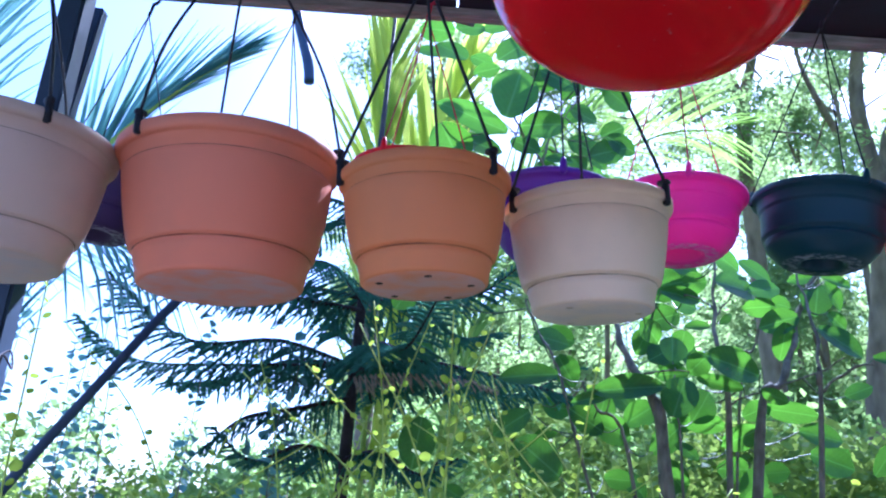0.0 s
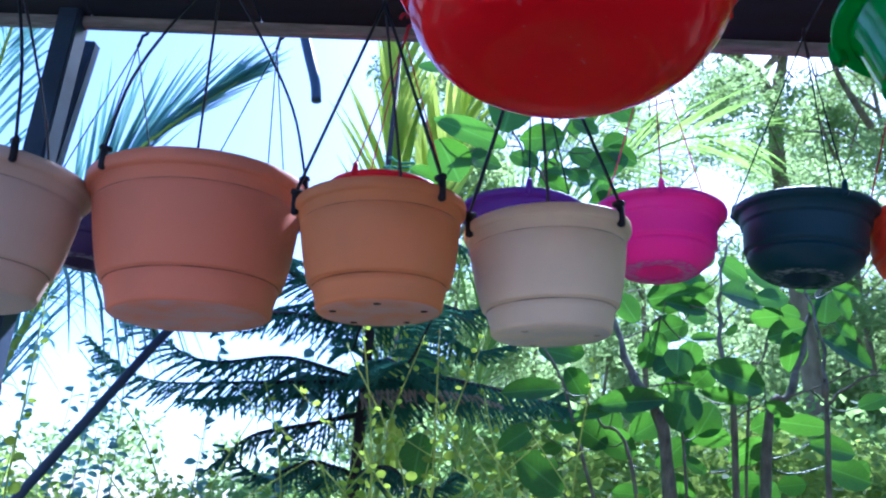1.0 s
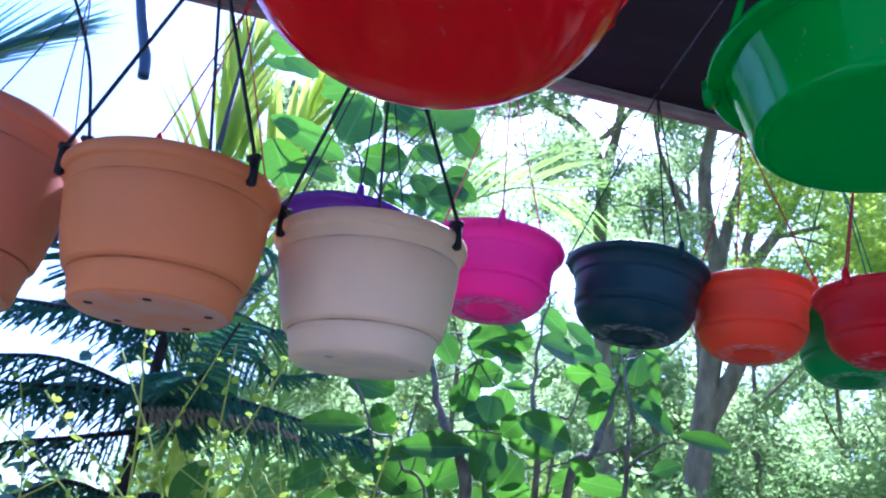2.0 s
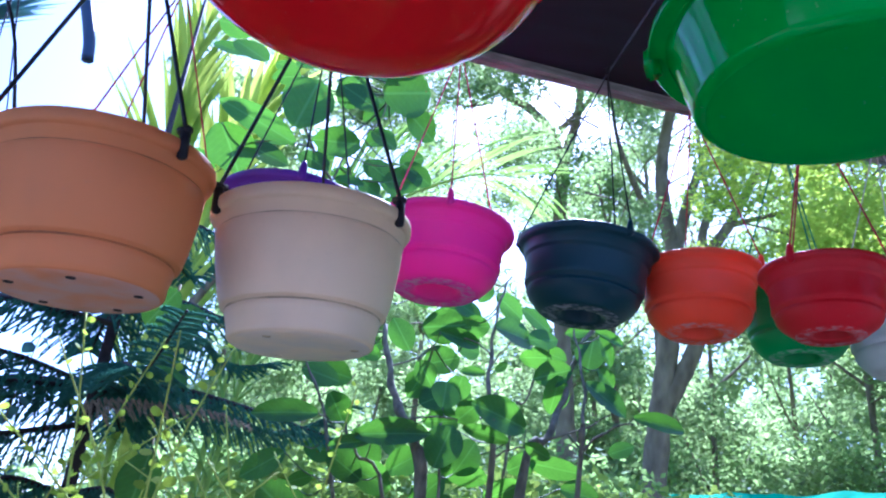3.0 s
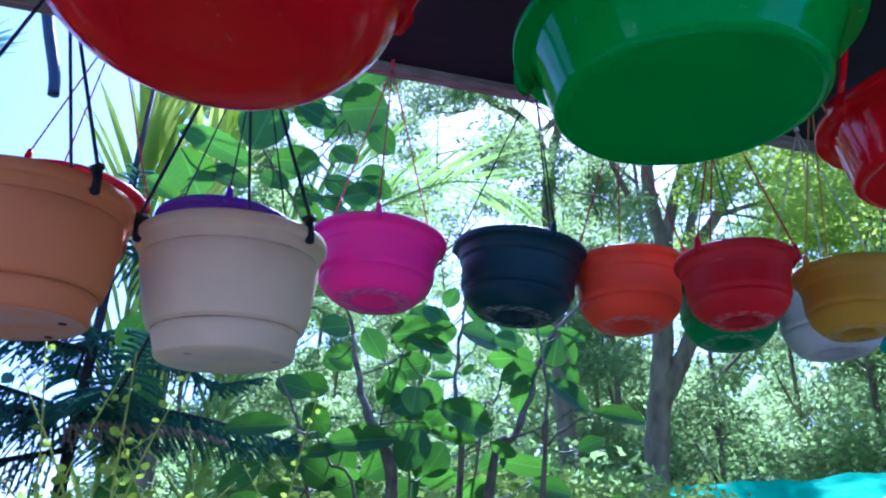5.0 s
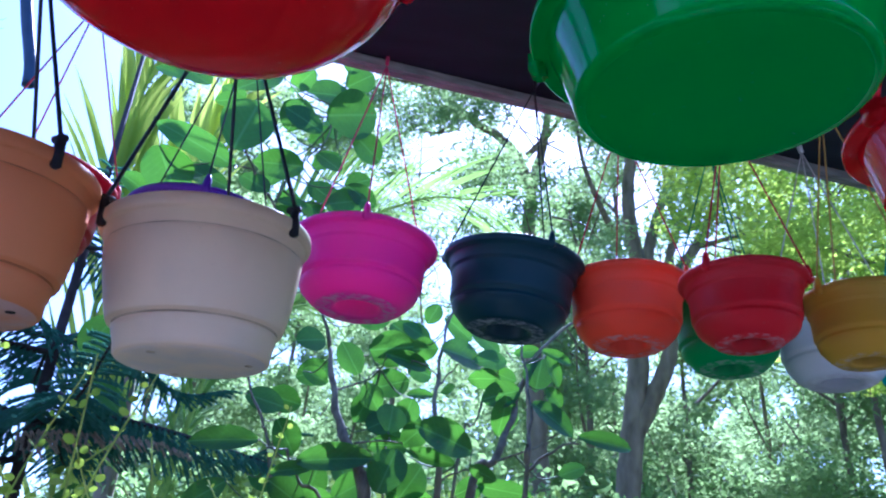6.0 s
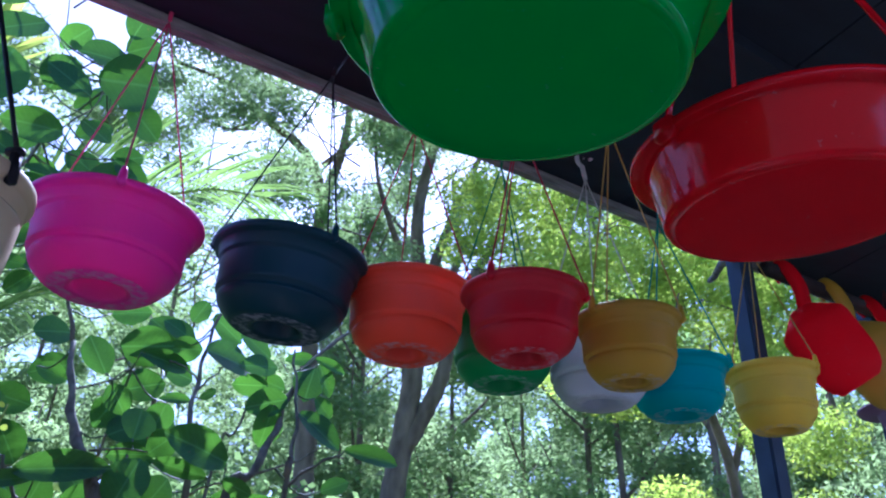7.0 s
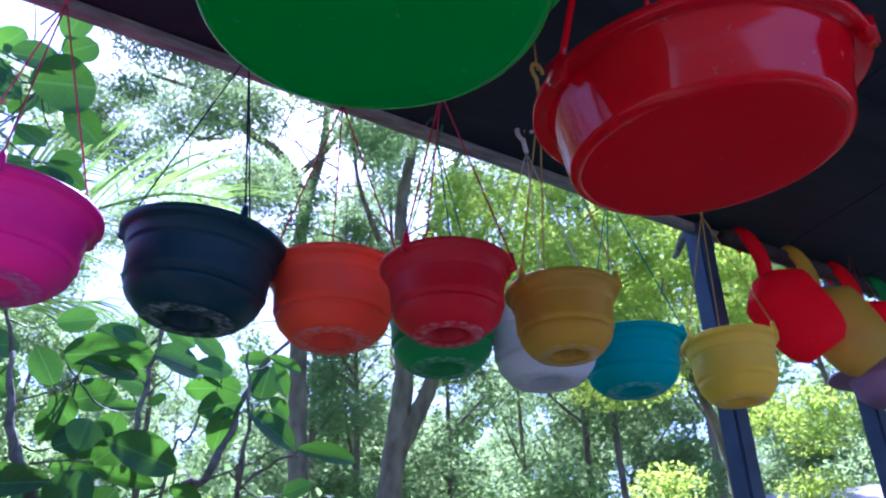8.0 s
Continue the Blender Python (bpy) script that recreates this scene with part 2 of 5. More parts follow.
def string_material(name, col):
    return plastic(name, col, 0.5, 0.1, 0.2)


M_S_RED = string_material("red string", (0.45, 0.02, 0.05))
M_S_PINK = string_material("pink string", (0.60, 0.06, 0.15))
M_S_YELLOW = string_material("mustard string", (0.50, 0.30, 0.05))
M_S_TEAL = string_material("teal string", (0.0, 0.25, 0.22))
M_S_GREEN = string_material("green string", (0.02, 0.22, 0.08))
M_S_WHITE = string_material("white string", (0.55, 0.52, 0.46))
M_S_BROWN = string_material("brown string", (0.20, 0.08, 0.06))


# ---- builders ----
def part(name, bm, mat, parent=None, label="", smooth=True):
    """Links a bmesh as one mesh object under a thing or part."""
    me = bpy.data.meshes.new(name)
    bm.normal_update()
    bm.to_mesh(me)
    bm.free()
    me.materials.append(mat)
    if smooth:
        me.polygons.foreach_set("use_smooth", [True] * len(me.polygons))
    ob = new(name, me)
    if parent:
        ob.parent = parent
    if label:
        ob["label"] = label
    return ob


def thing(name, x, y, z, label, category, group="", kind=""):
    ob = new(name)
    ob.location = (x, y, z)
    ob.empty_display_size = 0.05
    return tagged(ob, label, category, group, kind)


def lathe(profile, seg=64, bm=None, wob=0.0):
    """A closed or open profile of (radius, height) turned round z."""
    bm = bm or bmesh.new()
    rings = []
    for r, z in profile:
        if r < 1e-6:
            rings.append([bm.verts.new((0, 0, z))])
        else:
            rings.append([bm.verts.new((r * (1 + wob * math.sin(2 * a + 1)) * math.cos(a), r * math.sin(a), z))
                          for a in (2 * math.pi * k / seg for k in range(seg))])
    for p, q in zip(rings, rings[1:]):
        for k in range(seg):
            j = (k + 1) % seg
            if len(p) == 1 and len(q) == 1:
                continue
            if len(p) == 1:
                bm.faces.new((p[0], q[k], q[j]))
            elif len(q) == 1:
                bm.faces.new((p[k], q[0], p[j]))
            else:
                bm.faces.new((p[k], q[k], q[j], p[j]))
    bmesh.ops.recalc_face_normals(bm, faces=bm.faces)
    return bm


def tube(points, radii, seg=6, bm=None, cap=True):
    """A round rod along points with a radius at each."""
    bm = bm or bmesh.new()
    pts = [Vector(p) for p in points]
    if not hasattr(radii, "__len__"):
        radii = [radii] * len(pts)
    rings, side = [], None
    for i, p in enumerate(pts):
        d = (pts[min(i + 1, len(pts) - 1)] - pts[max(i - 1, 0)]).normalized()
        if side is None:
            side = d.orthogonal().normalized()
        side = (side - d * side.dot(d)).normalized()
        up = d.cross(side)
        rings.append([bm.verts.new(p + (side * math.cos(a) + up * math.sin(a)) * radii[i])
                      for a in (2 * math.pi * k / seg for k in range(seg))])
    for p, q in zip(rings, rings[1:]):
        for k in range(seg):
            bm.faces.new((p[k], p[(k + 1) % seg], q[(k + 1) % seg], q[k]))
    if cap:
        bm.faces.new(rings[0][::-1])
        bm.faces.new(rings[-1])
    return bm


def spline(points, n=8):
    """Points on a smooth curve through the given ones."""
    P = [Vector(p) for p in points]
    P = [2 * P[0] - P[1], *P, 2 * P[-1] - P[-2]]
    out = []
    for i in range(1, len(P) - 2):
        a, b, c, d = P[i - 1:i + 3]
        for k in range(n):
            t = k / n
            out.append(0.5 * (2 * b + (c - a) * t + (2 * a - 5 * b + 4 * c - d) * t * t + (3 * b - a - 3 * c + d) * t ** 3))
    out.append(P[-2])
    return out


def box(x0, y0, z0, x1, y1, z1, bm=None, bevel=0.0):
    bm = bm or bmesh.new()
    made = bmesh.ops.create_cube(bm, size=1.0, matrix=Matrix.Translation(((x0 + x1) / 2, (y0 + y1) / 2, (z0 + z1) / 2))
                                 @ Matrix.Diagonal((x1 - x0, y1 - y0, z1 - z0, 1)))
    if bevel:
        edges = list({e for v in made["verts"] for e in v.link_edges})
        bmesh.ops.bevel(bm, geom=edges, offset=bevel, segments=2, affect="EDGES")
    return bm


def mesh_object(name, verts, faces, mat, parent=None, smooth=False):
    """A mesh from arrays; faces is an n x k array."""
    me = bpy.data.meshes.new(name)
    nv, (nf, k) = len(verts), faces.shape
    me.vertices.add(nv)
    me.vertices.foreach_set("co", np.asarray(verts, np.float32).ravel())
    me.loops.add(nf * k)
    me.loops.foreach_set("vertex_index", faces.astype(np.int32).ravel())
    me.polygons.add(nf)
    me.polygons.foreach_set("loop_start", np.arange(0, nf * k, k, dtype=np.int32))
    me.update(calc_edges=True)
    me.materials.append(mat)
    ob = new(name, me)
    if parent:
        ob.parent = parent
    return ob


def leaf_cloud(name, clumps, count, size, mat, parent=None, seed=1, aspect=0.45, droop=0.3, origin=(0, 0, 0)):
    """Many small folded leaves scattered through soft clumps (x, y, z, radius, flatness)."""
    rng = np.random.default_rng(seed)
    c = np.asarray(clumps, float)
    pick = rng.choice(len(c), count, p=c[:, 3] ** 2 / (c[:, 3] ** 2).sum())
    way = rng.normal(size=(count, 3))
    way /= np.linalg.norm(way, axis=1)[:, None]
    reach = rng.random(count) ** 0.5
    pos = c[pick, :3] + way * (reach * c[pick, 3])[:, None] * np.c_[np.ones(count), np.ones(count), c[pick, 4]]
    along = rng.normal(size=(count, 3))
    along[:, 2] = along[:, 2] * 0.6 - droop
    along /= np.linalg.norm(along, axis=1)[:, None]
    side = np.cross(along, rng.normal(size=(count, 3)))
    side /= np.linalg.norm(side, axis=1)[:, None]
    up = np.cross(side, along)
    s = size * rng.uniform(0.6, 1.35, count)[:, None]
    base, tip = pos - along * s * 0.5, pos + along * s * 0.5
    mid = pos - along * s * 0.06
    left, right = mid + side * s * aspect * 0.5 + up * s * 0.1, mid - side * s * aspect * 0.5 + up * s * 0.1
    verts = np.stack([base, left, tip, right], 1).reshape(-1, 3) - np.asarray(origin)
    return mesh_object(name, verts, np.arange(count * 4).reshape(-1, 4), mat, parent)


# ---- large structure ----
def eave_y(x):
    """The eave runs almost along x."""
    return 1.02 + 0.11 * x


EAVE_Z = 2.2
EAVE_TURN = math.atan(0.11)


def sheet_ground():
    rng = np.random.default_rng(5)
    n = 90
    g = np.sign(np.linspace(-1, 1, n)) * np.abs(np.linspace(-1, 1, n)) ** 2.2 * 900
    xs, ys = np.meshgrid(g, g, indexing="ij")
    r = np.hypot(xs, ys)
    zs = rng.normal(size=xs.shape) * 0.03 * np.clip(r / 6 - 0.8, 0, 1)
    v = np.c_[xs.ravel(), ys.ravel(), zs.ravel() - 0.02]
    i = np.arange(n * n).reshape(n, n)
    f = np.stack([i[:-1, :-1], i[1:, :-1], i[1:, 1:], i[:-1, 1:]], -1).reshape(-1, 4)
    tagged(mesh_object("ground", v, f, M_EARTH), "dark weedy earth under the garden", "ground", "", "structure")


def shelter():
    # unseen floor, its pale tone made up to bounce sunlight onto the pots
    bm = box(-3.0, -2.6, -0.02, 5.0, 0.95, 0.03, bevel=0.01)
    tagged(part("floor", bm, M_FLOOR, smooth=False), "unseen pale floor of the open shed that bounces light up", "floor", "", "structure")
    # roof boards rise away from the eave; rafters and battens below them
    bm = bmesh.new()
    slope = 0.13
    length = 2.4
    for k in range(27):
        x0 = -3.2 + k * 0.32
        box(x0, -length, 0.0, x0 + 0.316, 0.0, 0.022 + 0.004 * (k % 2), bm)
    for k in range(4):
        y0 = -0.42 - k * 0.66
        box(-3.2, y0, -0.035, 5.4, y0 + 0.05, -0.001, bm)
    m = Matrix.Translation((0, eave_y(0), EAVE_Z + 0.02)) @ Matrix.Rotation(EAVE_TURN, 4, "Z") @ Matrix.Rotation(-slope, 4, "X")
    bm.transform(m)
    tagged(part("ceiling", bm, M_ROOF, smooth=False), "near-black timber boards and battens under the roof", "roof", "", "structure")
    bm = box(-3.2, -0.010, -0.009, 5.4, 0.010, 0.012, bevel=0.003)
    bm.transform(Matrix.Translation((0, eave_y(0), EAVE_Z + 0.008)) @ Matrix.Rotation(EAVE_TURN, 4, "Z"))
    tagged(part("trim", bm, M_TRIM, smooth=False), "weathered pale timber strip along the roof edge", "eave strip", "", "structure")
    # unseen plain wall added to close the back and darken the bowls' reflections
    bm = box(-7.0, -4.7, -0.02, 9.0, -4.5, 2.35, bevel=0.02)
    tagged(part("wall_back", bm, M_WALL, smooth=False), "unseen plain brown wall added behind the shed", "wall", "", "structure")
    # pole under the eave that carries the hook planters
    pts = [(x, eave_y(x) - 0.05, EAVE_Z - 0.022 + 0.006 * math.sin(3 * x)) for x in (1.66, 2.0, 2.4, 2.8, 3.2, 3.6, 4.0)]
    tagged(part("rail_pole", tube(pts, 0.017, 8), M_POLE), "dark wooden pole tied below the roof edge", "pole", "", "structure")


def post(x, y, label, top=2.24, w=0.042, lean=0.0):
    p = thing("post", x, y, 0, label, "post", "shed posts", "structure")
    part("shaft", box(-w / 2, -w / 2, 0, w / 2, w / 2, top, bevel=0.004), M_POST, p, smooth=False)
    part("base_plate", box(-0.07, -0.07, 0.03, 0.07, 0.07, 0.04, bevel=0.002), M_POST, p, smooth=False)
    p.rotation_euler = (0, radians(lean), EAVE_TURN)
    return p


sheet_ground()
shelter()
post(-0.595, 0.95, "blue-grey steel post beside the beige pot", lean=-2.0)
post(1.605, 1.20, "blue-grey steel post beside the yellow pot", lean=1.0)
post(2.105, 1.256, "blue-grey steel post behind the mauve dish", lean=1.0)
brace = thing("brace", -0.807, 1.24, 0, "thin dark diagonal bracing pole", "brace", "", "structure")
part("shaft", tube([(-0.2, -0.08, 0.0), (-0.1, -0.03, 0.9), (0.0, 0, 1.307 - 0.0), (0.192, 0.118, 1.707), (0.40, 0.21, 2.05)], 0.010, 8), M_POST, brace)
strip = thing("strut", -0.760, 1.0, 0, "short steel strut fixed to the post top", "brace", "", "structure")
part("shaft", box(-0.02, -0.012, 1.93, 0.02, 0.012, 2.21, bevel=0.003), M_POST, strip, smooth=False)
strip.rotation_euler = (0, radians(2.0), EAVE_TURN)


wire = thing("bent_wire", -0.60, 0.90, 1.48, "bent rusty wire twisted round the steel post", "wire")
part("strand", tube(spline([(-0.04, -0.05, 0.0), (-0.015, -0.045, -0.005), (-0.025, -0.05, 0.025), (0.0, -0.02, 0.035), (0.0, 0.02, 0.06), (0.025, 0.0, 0.03), (0.02, -0.02, 0.045), (0.015, -0.015, 0.005), (0.0, -0.01, 0.0)], 6), 0.0016, 5), M_POLE, wire)


# ---- hanging pots ----
def shell(outer, wall=0.0035, rim_z=0.0):
    """Outer profile from base centre to lip, closed by an inner wall."""
    inner = [(max(r - wall, 0.0), z + (wall if i < 2 else 0)) for i, (r, z) in enumerate(outer)]
    return outer + inner[::-1]


GROOVES = (0.225, 0.80)


def classic_profile(R, H, rb):
    """Nursery pot: flat base, lower band set in, sides that swell a little, groove under a rolled lip."""
    def at(h):
        f = h / 0.9
        return rb + (R * 0.925 - rb) * f + R * 0.030 * math.sin(math.pi * min(1.0, f))
    lo, hi = GROOVES
    prof = [(0, 0.0015), (rb * 0.90, 0.0010), (rb * 0.965, 0.0014), (rb * 0.992, 0.0035), (rb * 1.004, 0.008)]
    prof += [(at(h) - 0.0028, H * h) for h in (0.10, 0.16, lo - 0.014)]
    prof += [(at(lo) - 0.0046, H * lo - 0.0008), (at(lo) - 0.0040, H * lo + 0.0010), (at(lo) + 0.0012, H * lo + 0.0022), (at(lo) + 0.0022, H * lo + 0.0045)]
    prof += [(at(h) + 0.0018, H * h) for h in (0.33, 0.44, 0.55, 0.66, hi - 0.03)]
    prof += [(at(hi) + 0.0006, H * hi - 0.0008), (at(hi), H * hi), (at(hi) + 0.0024, H * hi + 0.0022)]
    return prof + [(at(0.90) + 0.002, H * 0.890), (R * 0.952, H * 0.893), (R * 0.982, H * 0.900), (R * 0.997, H * 0.918), (R, H * 0.950), (R * 0.996, H * 0.985), (R * 0.985, H * 0.997), (R * 0.972, H)]


def ringed_profile(R, H, rb):
    """Small basket: foot ring round a deep hollow, rounded lower shoulder, two raised bands, flared lip."""
    b = R * 0.86
    return [(0, 0.026), (rb * 0.40, 0.025), (rb * 0.52, 0.022), (rb * 0.55, 0.003), (rb * 0.60, 0), (rb * 0.95, 0), (rb * 1.03, 0.003), (rb * 1.10, H * 0.06),
            (b * 0.83, H * 0.145), (b * 0.885, H * 0.20), (b * 0.915, H * 0.255), (b * 0.920, H * 0.285), (b * 0.900, H * 0.305), (b * 0.905, H * 0.33),
            (b * 0.955, H * 0.350), (b * 0.968, H * 0.375), (b * 0.968, H * 0.42), (b * 0.98, H * 0.60), (b * 0.99, H * 0.70), (b * 0.992, H * 0.715), (b * 1.022, H * 0.735), (b * 1.032, H * 0.76),
            (b * 1.042, H * 0.865), (R * 0.935, H * 0.890), (R * 0.982, H * 0.903), (R * 0.998, H * 0.925), (R, H * 0.955), (R * 0.992, H * 0.988), (R * 0.97, H)]


def hook_shape(r=0.015, thick=0.0033):
    """S hook that stands on z = 0."""
    pts = [(0, 0, 0.0), (0.002, 0, 0.012)]
    pts += [(r * math.sin(a) * 0.8, 0, 0.026 + r - r * math.cos(a)) for a in np.linspace(0.3, 4.6, 12)]
    return tube(pts, thick, 6)


SCUFFS = {}


def scuffed(mat, soft=False):
    """The pot's own plastic, worn chalky in flecks or, soft, in a thin dust."""
    if mat.name not in SCUFFS:
        base = COLOURS[mat.name]
        m, nt, b, out = material("scuffed " + mat.name)
        if soft:
            n, r = noise_mix(nt, base, tuple(0.52 * c + 0.24 for c in base), 22.0, 8.0, 0.30, 0.62)
        else:
            n, r = noise_mix(nt, base, tuple(0.52 * c + 0.22 for c in base), 80.0, 6.0, 0.44, 0.64)
        nt.links.new(r.outputs[0], b.inputs["Base Color"])
        b.inputs["Roughness"].default_value = 0.75
        bump(nt, b, n.outputs["Fac"], 0.3, 0.001)
        SCUFFS[mat.name] = m
    return SCUFFS[mat.name]


def shade_stained(mat):
    """The pot's plastic darkened in broken stretches: dirt and, in grooves, painted shade."""
    key = "stained " + mat.name
    if key not in SCUFFS:
        base = COLOURS[mat.name]
        m, nt, b, out = material(key)
        n, r = noise_mix(nt, tuple(0.32 * c + 0.01 for c in base), tuple(0.72 * c for c in base), 26.0, 5.0, 0.36, 0.60)
        nt.links.new(r.outputs[0], b.inputs["Base Color"])
        b.inputs["Roughness"].default_value = 0.85
        SCUFFS[key] = m
    return SCUFFS[key]


def hanging_pot(x, y, z, R, H, rb, mat, label, style="ringed", cord=None, hook_mat=None, turn=0.0, lift=0.33,
                clips=False, holes=0, top=None, sag=0.0, thick=0.0013, lean=(0, 0)):
    """A pot on three cords; z is its rim's height, lift the hook's height above the rim."""
    p = thing("hanging_pot", x - H * math.sin(radians(lean[1])), y + H * math.sin(radians(lean[0])), z - H, label, "plant pot", "hanging pots")
    p.rotation_euler = (radians(lean[0]), radians(lean[1]), 0)
    rb = rb if style == "classic" else min(rb, 0.575 * R)
    prof = classic_profile(R, H, rb) if style == "classic" else ringed_profile(R, H, rb)
    body = part("body", lathe(shell(prof), 72, wob=0.004), mat, p)
    if holes:
        for k in range(holes):
            a = turn + 0.5 + k * 2 * math.pi / holes
            # no opening: a dark disc carries the hole's inner shade as colour
            bm = lathe([(0, -0.0004), (0.0040, -0.0004), (0.0048, 0.0020)], 14)
            h = part("drain_hole_disc", bm, shade_stained(mat) if mat is M_CREAM else M_HOLE_SHADE, body)
            h.location = (rb * 0.74 * math.cos(a), rb * 0.74 * math.sin(a), -0.0006)
    if style == "classic":
        bm = lathe([(0, 0.0004), (rb * 0.5, -0.0004), (rb * 0.93, -0.0002), (rb * 0.95, 0.0012)], 48)
        part("base", bm, scuffed(mat, True), body, "paler dusty underside")
        for g in GROOVES:
            f = g / 0.9
            r = rb + (R * 0.925 - rb) * f + R * 0.030 * math.sin(math.pi * f) - (0.0034 if g < 0.5 else 0.0)
            # dark ring paints the groove's soft shade along with its dirt
            bm = lathe([(r - 0.002, H * g - 0.0008), (r + 0.0004, H * g - 0.0006), (r + 0.0005, H * g + 0.0006), (r - 0.002, H * g + 0.0008)], 72)
            part("groove", bm, shade_stained(mat), body, "groove with dirt and shade in its colour")
    if style == "ringed":
        bm = lathe([(rb * 0.60, -0.0008), (rb * 0.93, -0.0008), (rb * 0.95, 0.001), (rb * 0.60, 0.001)], 40)
        part("foot_ring", bm, scuffed(mat), p, "chalky worn foot ring")
    cord, hook_mat = cord or mat, hook_mat or cord or mat
    apex = Vector((0, 0, H + lift))
    for k in range(3):
        a = turn + k * 2 * math.pi / 3
        c, s = math.cos(a), math.sin(a)
        if clips:
            bm = box(-0.005, -0.0040, -0.019, 0.0034, 0.0040, 0.010, bevel=0.0016)
            box(-0.010, -0.004, 0.006, 0.005, 0.004, 0.013, bm, bevel=0.0015)
            lug = part("clip", bm, M_BLACK, p, "black plastic clip over the lip")
            lug.location, lug.rotation_euler = (R * c * 1.005, R * s * 1.005, H), (0, 0, a)
            start = Vector((R * c, R * s, H + 0.008))
        else:
            bm = lathe([(0, 0.014), (0.0028, 0.0135), (0.0042, 0.008), (0.0052, 0.0), (0.0066, -0.008), (0.0, -0.014)], 10)
            lug = part("lug", bm, mat, p)
            lug.location = (R * 0.975 * c, R * 0.975 * s, H)
            start = Vector((R * 0.975 * c, R * 0.975 * s, H + 0.010))
        out = Vector((c, s, 0.2)) * sag
        pts = spline([start, start.lerp(apex, 0.3) + out, start.lerp(apex, 0.65) + out * 0.8, apex], 5)
        part("cord", tube(pts, thick, 5), cord, p)
    hk = part("hook", hook_shape(0.018, 0.0045) if hook_mat is M_WHITE else hook_shape(), hook_mat, p)
    hk.location, hk.rotation_euler = apex, (0, 0, turn)
    reach = (top if top is not None else 2.24 + 0.13 * max(0.0, eave_y(x) - y)) - z
    if reach > lift + 0.055:
        part("tie", tube([apex + Vector((0, 0, 0.045)), (0, 0, H + reach)], thick * 1.2, 5), cord, p)
    return p


hanging_pot(-0.531, 0.685, 1.757, 0.150, 0.160, 0.102, M_BEIGE, "beige plastic hanging pot with black clips and cords", "classic", M_BLACK, turn=-0.57, lift=0.36, clips=True, sag=0.02, thick=0.0022, lean=(4, -4))
hanging_pot(-0.261, 0.789, 1.792, 0.147, 0.181, 0.104, M_TERRA, "large terracotta-pink plastic hanging pot with black clips", "classic", M_BLACK, turn=-2.046, lift=0.36, clips=True, sag=0.02, thick=0.0022, lean=(4, -4))
hanging_pot(0.017, 0.717, 1.735, 0.103, 0.132, 0.074, M_BROWN, "tan-orange plastic hanging pot with drain holes below", "classic", M_BLACK, turn=-0.62, lift=0.29, clips=True, holes=5, thick=0.0022, lean=(4, -4))
hanging_pot(0.214, 0.788, 1.737, 0.104, 0.136, 0.073, M_CREAM, "cream white plastic hanging pot with dirt-dark, shaded grooves", "classic", M_BLACK, turn=-0.57, lift=0.32, clips=True, holes=3, thick=0.0022, lean=(4, -4))
hanging_pot(-0.57, 1.00, 1.86, 0.100, 0.105, 0.065, M_DARKP, "dark plum plastic hanging pot behind the beige one", cord=M_BLACK, turn=0.4)
hanging_pot(-0.305, 1.03, 1.868, 0.100, 0.105, 0.065, M_DARKP, "dark plum hanging pot hidden behind the terracotta one", cord=M_BLACK, turn=1.2)
hanging_pot(-0.046, 0.976, 1.871, 0.098, 0.105, 0.065, M_CRIMSON, "pinkish red hanging pot behind the tan one", cord=M_S_RED, turn=0.2, lift=0.30)
hanging_pot(0.175, 0.950, 1.830, 0.097, 0.105, 0.065, M_PURPLE, "deep purple plastic hanging pot behind the cream one", turn=-1.45, cord=M_BLACK, lift=0.34)
hanging_pot(0.381, 1.053, 1.876, 0.106, 0.099, 0.067, M_MAGENTA, "bright magenta plastic hanging pot on pink cords", cord=M_S_PINK, turn=-1.62)
hanging_pot(0.609, 1.071, 1.891, 0.107, 0.111, 0.062, M_NAVY, "dark navy plastic hanging pot on black cords", cord=M_BLACK, turn=-1.3, lift=0.32, lean=(3, 4))
hanging_pot(0.788, 1.077, 1.882, 0.097, 0.101, 0.061, M_ORANGE, "orange-red plastic hanging pot on red cords", cord=M_S_RED, turn=-0.75, lift=0.30)
hanging_pot(0.870, 0.891, 1.821, 0.081, 0.088, 0.044, M_CRIMSON, "crimson plastic hanging pot with a chalky foot", cord=M_S_RED, turn=-0.55, lift=0.27)
hanging_pot(0.968, 1.105, 1.880, 0.092, 0.105, 0.066, M_GREENP, "green plastic hanging pot behind the crimson one", cord=M_S_GREEN, turn=0.3, lift=0.30)
hanging_pot(1.037, 0.892, 1.820, 0.074, 0.089, 0.044, M_MUSTARD, "mustard yellow plastic hanging pot on yellow cords", cord=M_S_YELLOW, turn=-2.9, lift=0.33)
hanging_pot(1.125, 1.07, 1.872, 0.094, 0.110, 0.066, M_MILKY, "milky white plastic hanging pot with a white hook", cord=M_S_WHITE, hook_mat=M_WHITE, turn=2.994, lift=0.31)
hanging_pot(1.313, 1.096, 1.866, 0.092, 0.088, 0.063, M_TEAL, "teal blue plastic hanging pot on teal cords", cord=M_S_TEAL, turn=-0.85, lift=0.29)
hanging_pot(1.518, 1.070, 1.886, 0.083, 0.110, 0.065, M_YELLOW, "lemon yellow plastic hanging pot beside the post", cord=M_S_YELLOW, turn=-1.2, lift=0.26)


